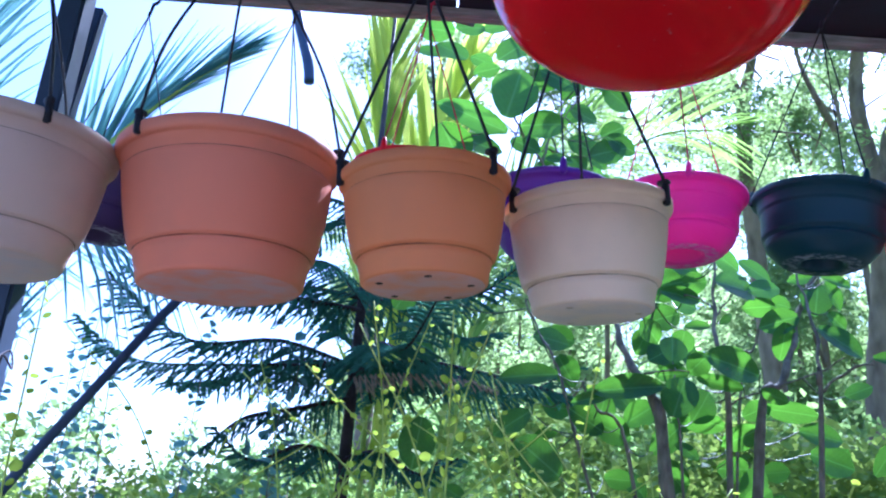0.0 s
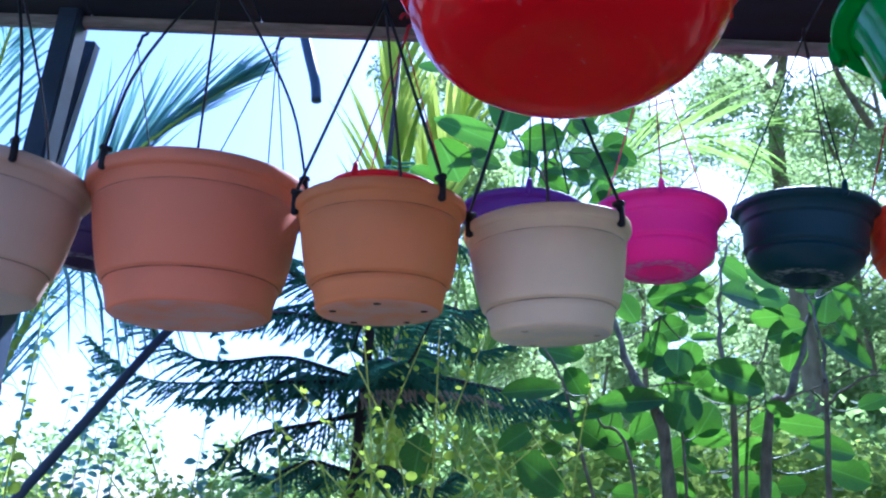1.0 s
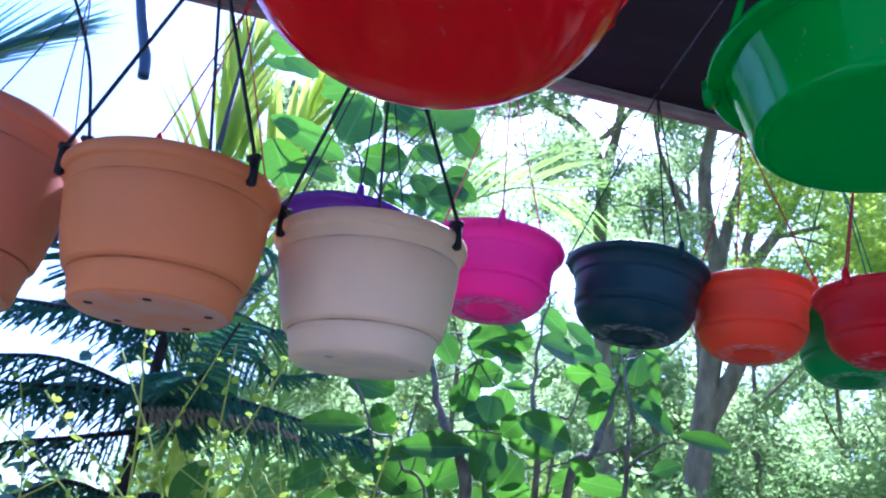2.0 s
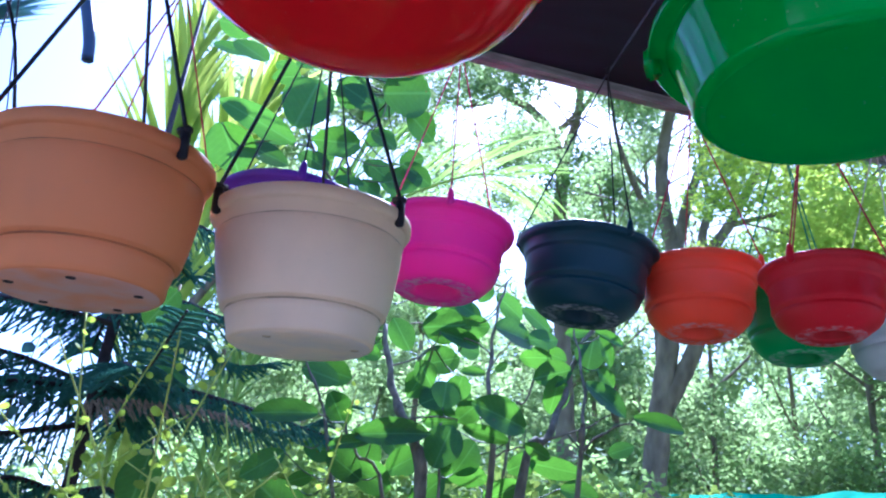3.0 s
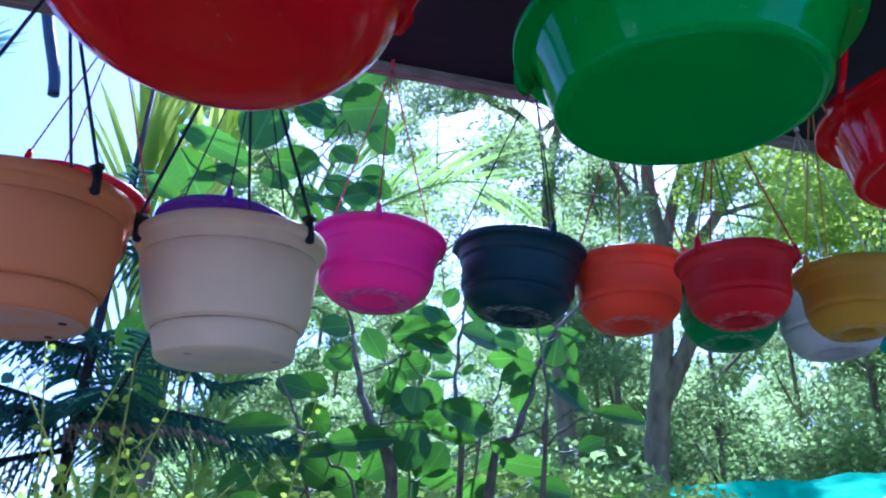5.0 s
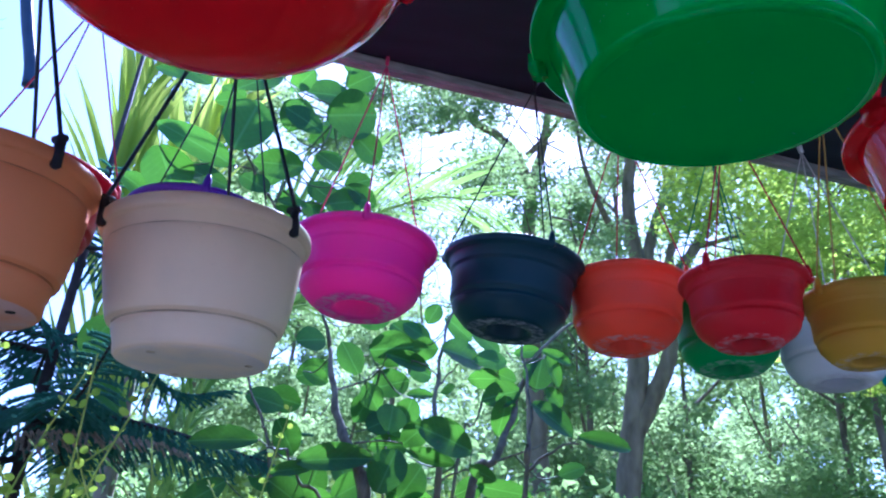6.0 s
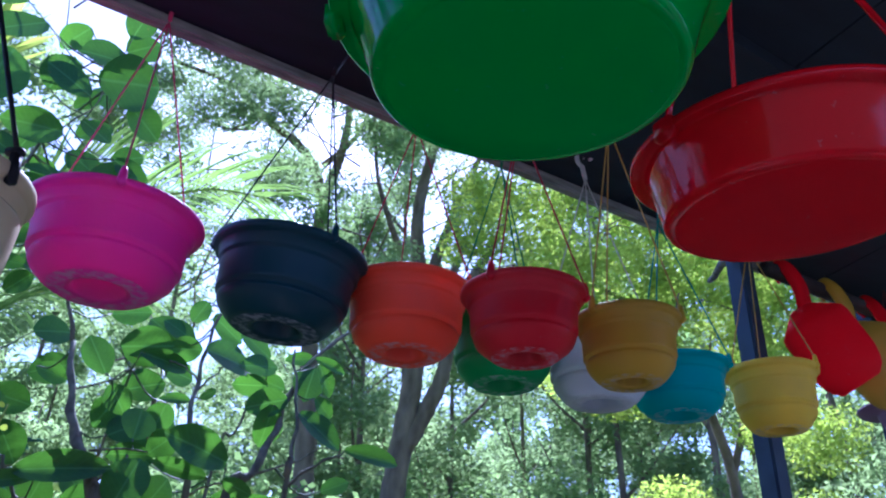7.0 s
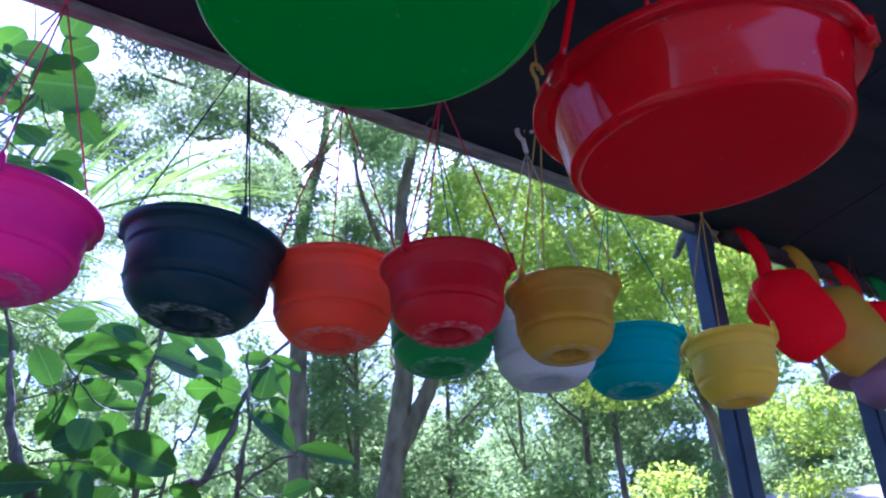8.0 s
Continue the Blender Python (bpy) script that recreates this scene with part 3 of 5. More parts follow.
# ---- hanging bowls ----
def hanging_bowl(x, y, z, R, H, rb, mat, matte, label, round_=0.25, turn=0.0, lift=0.36, lean=(0, 0)):
    """A glossy wide bowl with a turned-down lip on three flat straps."""
    p = thing("hanging_bowl", x, y, z - H, label, "hanging bowl", "hanging bowls")
    p.rotation_euler = (radians(lean[0]), radians(lean[1]), 0)
    c = round_ * H
    b = R * 0.90
    flat = rb - c * 1.1
    prof = [(0, 0.003), (flat * 0.6, 0.002)]
    for k in range(9):
        a = k / 8 * math.pi / 2 * 0.92
        prof.append((flat + (rb - flat) * math.sin(a), c - c * math.cos(a)))
    prof += [(rb + (b - rb) * 0.5, c + (H - c) * 0.5), (b, H * 0.86), (b + 0.001, H * 0.9), (R * 0.985, H * 0.86), (R, H * 0.88), (R * 1.0, H * 0.96), (R * 0.985, H), (R * 0.96, H)]
    body = part("body", lathe(shell(prof, 0.003), 112), mat, p)
    if round_ < 0.5:
        bm = lathe([(0, 0.0022), (flat * 0.6, 0.0012), (flat * 0.97, -0.0008), (flat * 1.0, 0.0006)], 96)
        part("underside", bm, matte, body, "dull scuffed underside")
    apex = Vector((0, 0, H + lift))
    for k in range(3):
        a = turn + k * 2 * math.pi / 3
        start = Vector((R * 0.97 * math.cos(a), R * 0.97 * math.sin(a), H - 0.004))
        pts = spline([start, start.lerp(apex, 0.5) + Vector((math.cos(a), math.sin(a), 0)) * 0.012, apex], 6)
        part("strap", tube(pts, 0.0032, 6), mat, p)
        bm = box(-0.009, -0.012, -0.018, 0.004, 0.012, 0.004, bevel=0.003)
        lug = part("lug", bm, mat, p)
        lug.location, lug.rotation_euler = (R * 1.0 * math.cos(a), R * 1.0 * math.sin(a), H), (0, 0, a)
    hk = part("hook", hook_shape(0.016, 0.0034), mat, p)
    hk.location = apex
    part("tie", tube([apex + Vector((0, 0, 0.05)), (0, 0, 2.24 + 0.13 * (eave_y(x) - y) - z + H)], 0.002, 5), M_BLACK, p)
    return p


hanging_bowl(0.238, 0.432, 1.833, 0.151, 0.098, 0.137, M_REDGLOSS, M_REDDULL, "glossy red wide hanging bowl with rounded bottom", 0.7, 0.4)
hanging_bowl(0.623, 0.491, 1.838, 0.147, 0.071, 0.114, M_GREENGLOSS, M_GREENDULL, "glossy green wide hanging bowl", 0.12, 2.6, lean=(4.0, -2.4))
hanging_bowl(0.959, 0.547, 1.853, 0.148, 0.069, 0.122, M_REDGLOSS, M_REDDULL, "glossy red shallow hanging bowl with flared lip", 0.12, 1.0, lean=(3.7, -4.7))


# ---- hook planters and dish on the rail ----
def hook_planter(x, mat, label, tilt, size=0.078):
    """A flat-backed pouch with a long curved hook over the pole."""
    y = eave_y(x) - 0.05
    p = thing("hook_planter", x, y, EAVE_Z - 0.022, label, "hanging planter", "hook planters on the pole")
    p.rotation_euler = (0, radians(tilt), EAVE_TURN - radians(42))
    pts = [(0.0, 0.032, -0.012), (0.0, 0.030, 0.010), (0.0, 0.012, 0.026), (0.0, -0.012, 0.026), (0.0, -0.028, 0.006), (0.0, -0.030, -0.02), (-0.010, -0.026, -0.065), (-0.040, -0.022, -0.115)]
    bm = bmesh.new()
    rows = []
    for i, q in enumerate(spline(pts, 4)):
        w = 0.0065 + 0.0004 * i
        rows.append([bm.verts.new((q.x - w, q.y - 0.002, q.z)), bm.verts.new((q.x + w, q.y - 0.002, q.z)),
                     bm.verts.new((q.x + w, q.y + 0.003, q.z + 0.002)), bm.verts.new((q.x - w, q.y + 0.003, q.z + 0.002))])
    for a, b in zip(rows, rows[1:]):
        for k in range(4):
            bm.faces.new((a[k], a[(k + 1) % 4], b[(k + 1) % 4], b[k]))
    bm.faces.new(rows[0])
    bm.faces.new(rows[-1][::-1])
    bmesh.ops.recalc_face_normals(bm, faces=bm.faces)
    part("hook", bm, mat, p)
    # bucket-like pouch set off to one side of its strap, rounded at the bottom
    bm = bmesh.new()
    rings = []
    for j in range(15):
        f = j / 14
        end = math.sqrt(max(0.02, 1 - max(0.0, (f - 0.55) / 0.45) ** 2.6))
        # sloping shoulders run up into the strap
        shoulder = min(1.0, 0.22 + 3.4 * f) ** 0.8
        half = size * (1.0 - 0.06 * f) * (0.55 + 0.45 * end) * shoulder
        deep = size * 0.72 * (1.0 - 0.08 * f) * (0.5 + 0.5 * end) * shoulder
        z = -0.090 - f * size * 2.45
        rings.append([bm.verts.new((-0.034 - 0.012 * f + half * math.cos(a), -0.012 - deep * max(0.0, math.sin(a)) ** 0.8 - 0.012 * min(0.0, math.sin(a)), z))
                      for a in (2 * math.pi * k / 36 for k in range(36))])
    for a, b in zip(rings, rings[1:]):
        for k in range(36):
            bm.faces.new((a[k], a[(k + 1) % 36], b[(k + 1) % 36], b[k]))
    bm.faces.new(rings[-1])
    bm.faces.new(rings[0][::-1])
    bmesh.ops.recalc_face_normals(bm, faces=bm.faces)
    part("pouch", bm, mat, p)
    return p


hook_planter(1.72, M_REDDULL, "red plastic hook planter over the pole", -31)
hook_planter(1.885, M_MUSTARD, "yellow plastic hook planter over the pole", -31)
hook_planter(2.045, M_REDDULL, "red plastic hook planter next to a yellow one", -31)
hook_planter(2.205, M_GREENP, "green plastic hook planter at the row's end", -31)

dish = thing("hanging_dish", 2.09, 1.17, 1.865, "mauve plastic hanging dish with a wide flat brim", "plant pot")
part("body", lathe(shell([(0, 0), (0.05, 0), (0.068, 0.02), (0.078, 0.05), (0.08, 0.058), (0.118, 0.062), (0.12, 0.066), (0.08, 0.068)], 0.003), 56), M_MAUVE, dish)
for k in range(3):
    a = 0.5 + k * 2 * math.pi / 3
    part("cord", tube([(0.08 * math.cos(a), 0.08 * math.sin(a), 0.066), (0, 0, 0.36)], 0.0016, 5), M_S_BROWN, dish)


def dead_branch(pts, r, label):
    a = Vector(pts[0])
    p = thing("dead_branch", *a, label, "branch")
    part("wood", tube([Vector(q) - a for q in spline(pts, 5)], [r * (1 - 0.03 * i) for i in range((len(pts) - 1) * 5 + 1)], 8), M_STICK, p)


dead_branch([(1.66, 1.22, 2.24), (1.72, 1.32, 2.27), (1.80, 1.42, 2.30), (1.865, 1.5, 2.335)], 0.012, "grey dead branch end jutting from the roof edge")
dead_branch([(1.70, 1.22, 2.22), (1.78, 1.30, 2.235), (1.86, 1.39, 2.265)], 0.010, "short grey dead branch beside the post")
dead_branch([(-0.10, 1.0, 2.23), (-0.03, 1.06, 2.24), (0.02, 1.10, 2.25)], 0.008, "dark stick end at the roof edge")
stub = thing("hanging_stick", -0.713, 1.986, 2.962, "dark blue-grey stick hanging outside the roof", "stick")
part("wood", tube(spline([(-0.05, 0.0, 0.5), (-0.02, 0, 0.2), (0.03, 0.02, 0.0), (0.085, 0.035, -0.17), (0.10, 0.04, -0.25)], 5), 0.018, 8), M_POST, stub)


# ---- broad-leaf shrub ----
def leaf_mesh(name, mat, n=7, cup=0.10, tip=1.0):
    """An oval leaf of length 1 along x and width 1, folded a little at the midrib."""
    bm = bmesh.new()
    rows = []
    for i in range(n + 1):
        f = i / n
        w = 0.5 * math.sin(math.pi * min(1, f * 0.97 + 0.03)) ** 0.62
        z = -0.25 * (f - 0.4) ** 2 * cup * 4
        rows.append([bm.verts.new((f - 0.5, s * w, z + abs(s) * w * cup * 1.6)) for s in (-1, -0.5, 0, 0.5, 1)])
    for a, b in zip(rows, rows[1:]):
        for k in range(4):
            bm.faces.new((a[k], b[k], b[k + 1], a[k + 1]))
    bmesh.ops.remove_doubles(bm, verts=bm.verts, dist=1e-4)
    me = bpy.data.meshes.new(name)
    bm.to_mesh(me)
    bm.free()
    me.materials.append(mat)
    me.polygons.foreach_set("use_smooth", [True] * len(me.polygons))
    return me


LEAF_A, LEAF_B = leaf_mesh("leaf", M_BROAD, n=9, cup=0.05), leaf_mesh("leaf", M_BROAD, n=9, cup=0.12)
leaf_rng = random.Random(11)
shrub = thing("broad_leaf_shrub", 0.5, 1.85, 0, "broad-leaved shrub with large oval green leaves", "shrub")
SHRUB = Vector((0.5, 1.85, 0))


STEM_POINTS = []


def set_leaf(x, y, z, length, width, angle):
    """One leaf that faces the shed, turned in its plane by angle, on a stalk from the nearest stem."""
    r = leaf_rng
    face = Euler((radians(90 + r.uniform(-24, 18)), 0, radians(r.uniform(-24, 24) + 8))).to_matrix().to_4x4()
    size = Matrix.Diagonal((length * 1.10, width * 1.16, length, 1))
    here = Vector((x, y, z)) - SHRUB
    turn = radians(angle + r.uniform(-4, 4))
    places = [Matrix.Translation(here) @ face @ Matrix.Rotation(turn + k, 4, "Z") @ size for k in (0.0, math.pi)]
    gaps = []
    for m in places:
        foot = m @ Vector((-0.5, 0, 0))
        q = min(STEM_POINTS, key=lambda p: (p - foot).length + 0.5 * max(0.0, p.z - foot.z))
        gaps.append(((q - foot).length, foot, q))
    best = 0 if gaps[0][0] <= gaps[1][0] else 1
    ob = new("leaf", LEAF_A if r.random() < 0.5 else LEAF_B)
    ob.matrix_basis = places[best]
    ob.parent = shrub
    gap, foot, q = gaps[best]
    if gap < 0.30:
        bend = foot.lerp(q, 0.5) - Vector((0, 0, 0.12 * gap))
        pts = spline([foot, bend, q], 4)
        part("leaf_stalk", tube(pts, [0.0016 + 0.0018 * gap / 0.3 * i / 8 for i in range(len(pts))], 5), M_STALK, shrub)
    return ob


def set_stem(pts, r0, r1):
    pts = spline(pts, 5)
    n = len(pts) - 1
    pts = [p - SHRUB + Vector((math.sin(i * 1.3), math.cos(i * 1.9), 0)) * 0.003 for i, p in enumerate(pts)]
    STEM_POINTS.extend(p for p in pts if p.z > 1.3)
    part("stem", tube(pts, [(r0 + (r1 - r0) * (i / n) ** 0.7) * 0.55 * (1 + 0.14 * math.sin(i * 1.7)) for i in range(n + 1)], 8), M_STEM, shrub)


set_stem([(0.6, 1.82, 0), (0.630, 1.800, 1.666), (0.612, 1.800, 1.796), (0.621, 1.850, 1.920), (0.633, 1.890, 2.023), (0.657, 1.930, 2.135), (0.683, 1.960, 2.199)], 0.016, 0.005)
set_stem([(0.72, 1.75, 0), (0.798, 1.690, 1.607), (0.805, 1.690, 1.716), (0.821, 1.720, 1.826), (0.826, 1.780, 1.938), (0.826, 1.840, 2.045)], 0.013, 0.005)
set_stem([(0.66, 1.82, 0.6), (0.698, 1.800, 1.609), (0.758, 1.810, 1.738), (0.809, 1.850, 1.847), (0.839, 1.870, 1.950), (0.907, 1.880, 2.068), (1.018, 1.900, 2.169)], 0.026, 0.007)
set_stem([(0.758, 1.810, 1.738), (0.832, 1.760, 1.763), (0.888, 1.730, 1.798)], 0.006, 0.003)
set_stem([(0.801, 1.690, 1.697), (0.846, 1.680, 1.737), (0.889, 1.660, 1.763), (0.911, 1.660, 1.764)], 0.007, 0.004)
set_stem([(0.56, 1.8, 0), (0.52, 1.78, 0.9), (0.471, 1.780, 1.576), (0.445, 1.790, 1.699), (0.401, 1.830, 1.781), (0.376, 1.860, 1.868), (0.351, 1.900, 1.993)], 0.046, 0.010)
set_stem([(0.351, 1.900, 1.993), (0.312, 1.880, 2.105), (0.241, 1.820, 2.197), (0.164, 1.750, 2.295), (0.108, 1.700, 2.355), (0.083, 1.640, 2.395)], 0.009, 0.005)
set_stem([(0.164, 1.750, 2.295), (0.199, 1.770, 2.411), (0.261, 1.800, 2.527), (0.283, 1.850, 2.715)], 0.005, 0.003)
set_stem([(0.108, 1.700, 2.355), (0.015, 1.680, 2.344), (-0.050, 1.660, 2.306)], 0.004, 0.003)
set_stem([(0.5, 1.8, 0.9), (0.394, 1.820, 1.561), (0.323, 1.830, 1.655), (0.286, 1.840, 1.725)], 0.010, 0.006)
set_stem([(0.55, 1.78, 0.9), (0.510, 1.770, 1.566), (0.506, 1.780, 1.652), (0.505, 1.800, 1.745)], 0.007, 0.004)
set_stem([(0.434, 1.800, 1.746), (0.498, 1.800, 1.757), (0.542, 1.800, 1.757)], 0.005, 0.003)
set_stem([(0.380, 1.870, 1.882), (0.436, 1.890, 1.911), (0.483, 1.920, 1.961)], 0.005, 0.003)
set_stem([(0.622, 1.850, 1.913), (0.655, 1.870, 1.956), (0.685, 1.880, 1.995)], 0.005, 0.003)
set_stem([(0.620, 1.850, 1.935), (0.594, 1.880, 1.970), (0.561, 1.910, 1.990)], 0.004, 0.003)
set_stem([(0.64, 1.95, 0.8), (0.693, 1.920, 1.743), (0.732, 1.930, 1.849), (0.770, 1.930, 1.950), (0.791, 1.940, 1.994)], 0.008, 0.004)
set_stem([(0.629, 1.800, 1.679), (0.664, 1.780, 1.698), (0.690, 1.750, 1.703), (0.711, 1.730, 1.695)], 0.005, 0.003)
set_stem([(0.45, 1.85, 1.0), (0.249, 1.930, 1.703), (0.216, 1.930, 1.797), (0.166, 1.950, 1.897), (0.133, 1.970, 1.974)], 0.010, 0.004)

LEAVES = {}
LEAVES["top"] = [
    (-0.022, 1.62, 2.356, 0.186, 0.069, -24), (0.086, 1.62, 2.430, 0.147, 0.109, 79), (-0.072, 1.65, 2.289, 0.119, 0.106, -56),
    (0.005, 1.70, 2.315, 0.110, 0.069, -11), (0.163, 1.74, 2.404, 0.124, 0.069, 16), (0.120, 1.70, 2.317, 0.097, 0.050, -36),
    (0.001, 1.75, 2.393, 0.086, 0.043, -16), (-0.152, 1.72, 2.278, 0.082, 0.054, -26), (0.203, 1.75, 2.556, 0.101, 0.069, -21),
    (0.328, 1.82, 2.644, 0.151, 0.123, 24), (0.278, 1.80, 2.373, 0.089, 0.059, -36), (0.346, 1.79, 2.352, 0.097, 0.065, 14),
    (0.381, 1.79, 2.374, 0.089, 0.050, -11), (0.366, 1.88, 2.466, 0.069, 0.053, 24), (0.282, 1.85, 2.499, 0.077, 0.062, -36),
]
LEAVES["crown"] = [
    (0.212, 1.75, 2.302, 0.071, 0.031, -11), (0.262, 1.80, 2.320, 0.066, 0.051, -46),
    (0.18, 1.78, 2.59, 0.094, 0.080, 70), (0.26, 1.82, 2.70, 0.12, 0.09, 20), (0.08, 1.70, 2.62, 0.13, 0.08, 50), (0.38, 1.88, 2.58, 0.10, 0.075, -25),
    (0.15, 1.78, 1.72, 0.135, 0.052, 5), (-0.16, 1.99, 1.83, 0.106, 0.060, -40), (-0.19, 1.88, 1.95, 0.103, 0.075, 60), (-0.13, 1.89, 1.94, 0.088, 0.055, 10),
    (-0.1, 1.69, 1.53, 0.114, 0.075, 80), (0.18, 1.73, 1.52, 0.125, 0.085, -30),
]
LEAVES["mid"] = [
    (0.509, 1.93, 2.021, 0.119, 0.083, 19), (0.555, 1.92, 1.989, 0.126, 0.041, 1), (0.598, 1.97, 2.044, 0.076, 0.055, 14),
    (0.688, 1.88, 2.006, 0.123, 0.082, -1), (0.770, 1.92, 2.017, 0.105, 0.051, 14), (0.756, 1.95, 2.081, 0.092, 0.054, -31),
    (0.690, 1.98, 2.116, 0.094, 0.062, -26), (0.747, 1.90, 1.960, 0.076, 0.047, 9), (0.813, 1.95, 1.987, 0.060, 0.045, -16),
    (0.782, 1.86, 1.911, 0.091, 0.060, 19), (0.790, 1.86, 1.859, 0.090, 0.065, 84), (0.877, 1.85, 1.971, 0.092, 0.069, 84),
    (0.899, 1.80, 1.967, 0.079, 0.042, -46), (0.910, 1.80, 2.005, 0.085, 0.026, -8), (0.874, 1.72, 1.828, 0.108, 0.058, -41),
    (0.902, 1.80, 1.902, 0.058, 0.036, -36),
]
LEAVES["front"] = [
    (0.977, 1.66, 1.773, 0.134, 0.038, -5), (0.627, 1.73, 1.763, 0.136, 0.074, -16), (0.603, 1.76, 1.724, 0.103, 0.033, -10),
    (0.519, 1.88, 1.831, 0.075, 0.067, 74), (0.470, 1.92, 1.886, 0.066, 0.052, -56), (0.451, 1.95, 1.861, 0.075, 0.061, 64),
    (0.497, 1.95, 1.830, 0.072, 0.058, 34), (0.570, 1.82, 1.782, 0.064, 0.054, 44), (0.396, 1.78, 1.703, 0.159, 0.059, 7),
    (0.512, 1.77, 1.689, 0.102, 0.077, 69), (0.573, 1.82, 1.677, 0.094, 0.066, 54), (0.304, 1.80, 1.675, 0.092, 0.031, 12),
    (0.716, 1.72, 1.692, 0.063, 0.030, -21), (0.587, 1.90, 1.900, 0.064, 0.026, 4), (0.649, 1.85, 1.909, 0.045, 0.020, 39),
    (0.410, 2.10, 2.038, 0.099, 0.064, -56),
]
LEAVES["low"] = [
    (0.511, 1.85, 1.758, 0.081, 0.041, 9), (0.811, 1.90, 1.689, 0.128, 0.047, -1), (0.573, 1.85, 1.648, 0.109, 0.053, -16),
    (0.298, 1.85, 1.631, 0.093, 0.065, -26), (0.726, 1.90, 1.688, 0.069, 0.048, 24), (0.997, 1.95, 1.762, 0.067, 0.041, 24),
    (0.853, 1.88, 2.038, 0.074, 0.030, 14), (0.612, 1.95, 2.137, 0.058, 0.043, 64), (0.576, 2.00, 2.100, 0.081, 0.056, -36),
    (0.447, 1.95, 1.670, 0.097, 0.064, 34), (0.367, 1.90, 1.617, 0.107, 0.067, -16), (0.669, 1.85, 1.612, 0.093, 0.053, 24),
    (0.876, 1.90, 1.634, 0.097, 0.058, -11), (0.502, 1.90, 1.603, 0.102, 0.059, 39),
]
for rows in LEAVES.values():
    for row in rows:
        set_leaf(*row)
for k in range(60):
    # the rest of the crown, deeper in and lower down
    x, z = leaf_rng.uniform(-0.15, 1.05), leaf_rng.uniform(1.15, 1.62)
    s = leaf_rng.uniform(0.06, 0.11)
    set_leaf(x, leaf_rng.uniform(1.85, 2.3), z, s, s * leaf_rng.uniform(0.5, 0.75), leaf_rng.uniform(-60, 70))
for k in range(24):
    # a second layer behind the stems
    s = leaf_rng.uniform(0.07, 0.11)
    set_leaf(leaf_rng.uniform(0.18, 0.62), leaf_rng.uniform(1.95, 2.25), leaf_rng.uniform(1.66, 2.12), s, s * leaf_rng.uniform(0.6, 0.85), leaf_rng.uniform(-70, 80))
for k in range(18):
    s = leaf_rng.uniform(0.06, 0.10)
    set_leaf(leaf_rng.uniform(0.12, 0.44), leaf_rng.uniform(1.86, 2.2), leaf_rng.uniform(2.2, 2.66), s, s * leaf_rng.uniform(0.55, 0.8), leaf_rng.uniform(-70, 80))
for k in range(14):
    s = leaf_rng.uniform(0.07, 0.11)
    set_leaf(leaf_rng.uniform(-0.2, 0.36), leaf_rng.uniform(1.75, 2.1), leaf_rng.uniform(2.62, 2.95), s, s * leaf_rng.uniform(0.55, 0.8), leaf_rng.uniform(-70, 80))


# ---- araucaria ----
def frond_arrays(path, side_len, rng, dry=False, droop=0.55):
    """Comb of needled side twigs along a branch path; returns triangles."""
    P = np.array([list(p) for p in path])
    seg = np.r_[0, np.cumsum(np.linalg.norm(np.diff(P, axis=0), axis=1))]
    total = seg[-1]
    tris = []
    for s in np.arange(0.04, total, 0.0165):
        c = np.array([np.interp(s, seg, P[:, k]) for k in range(3)])
        hang = droop * (1.1 - 0.9 * s / total)
        c2 = np.array([np.interp(min(s + 0.03, total), seg, P[:, k]) for k in range(3)])
        d = (c2 - c) / (np.linalg.norm(c2 - c) + 1e-9)
        flat = np.cross(d, (0, 0, 1.0))
        flat /= np.linalg.norm(flat) + 1e-9
        for sgn in (-1, 1):
            ln = side_len * (1 - 0.65 * s / total) * rng.uniform(0.75, 1.15)
            way = flat * sgn * 0.9 + d * 0.65 + np.array((0, 0, -hang * rng.uniform(0.6, 1.3))) + rng.normal(size=3) * 0.09
            way /= np.linalg.norm(way)
            n = int(ln / 0.0026)
            f = np.arange(n) / n
            pts = c + way * (f * ln)[:, None] + np.array((0, 0, -1.0)) * (f ** 2 * ln * 0.25)[:, None]
            nd = rng.normal(size=(n, 3))
            nd -= way * (nd @ way)[:, None]
            nd /= np.linalg.norm(nd, axis=1)[:, None]
            tip = pts + nd * 0.0072 + way * 0.008
            w = np.cross(nd, way) * 0.0024
            tris.append(np.stack([pts - w, pts + w, tip], 1))
            core = np.linspace(0, n - 1, 6).astype(int)
            q = pts[core]
            o = np.cross(way, (0, 0, 1.0)) * 0.0036
            u = np.array((0, 0, 0.0036))
            for off in (o, u):
                tris.append(np.stack([q[:-1] - off, q[:-1] + off, q[1:] + off], 1))
                tris.append(np.stack([q[:-1] - off, q[1:] + off, q[1:] - off], 1))
    return np.concatenate(tris)


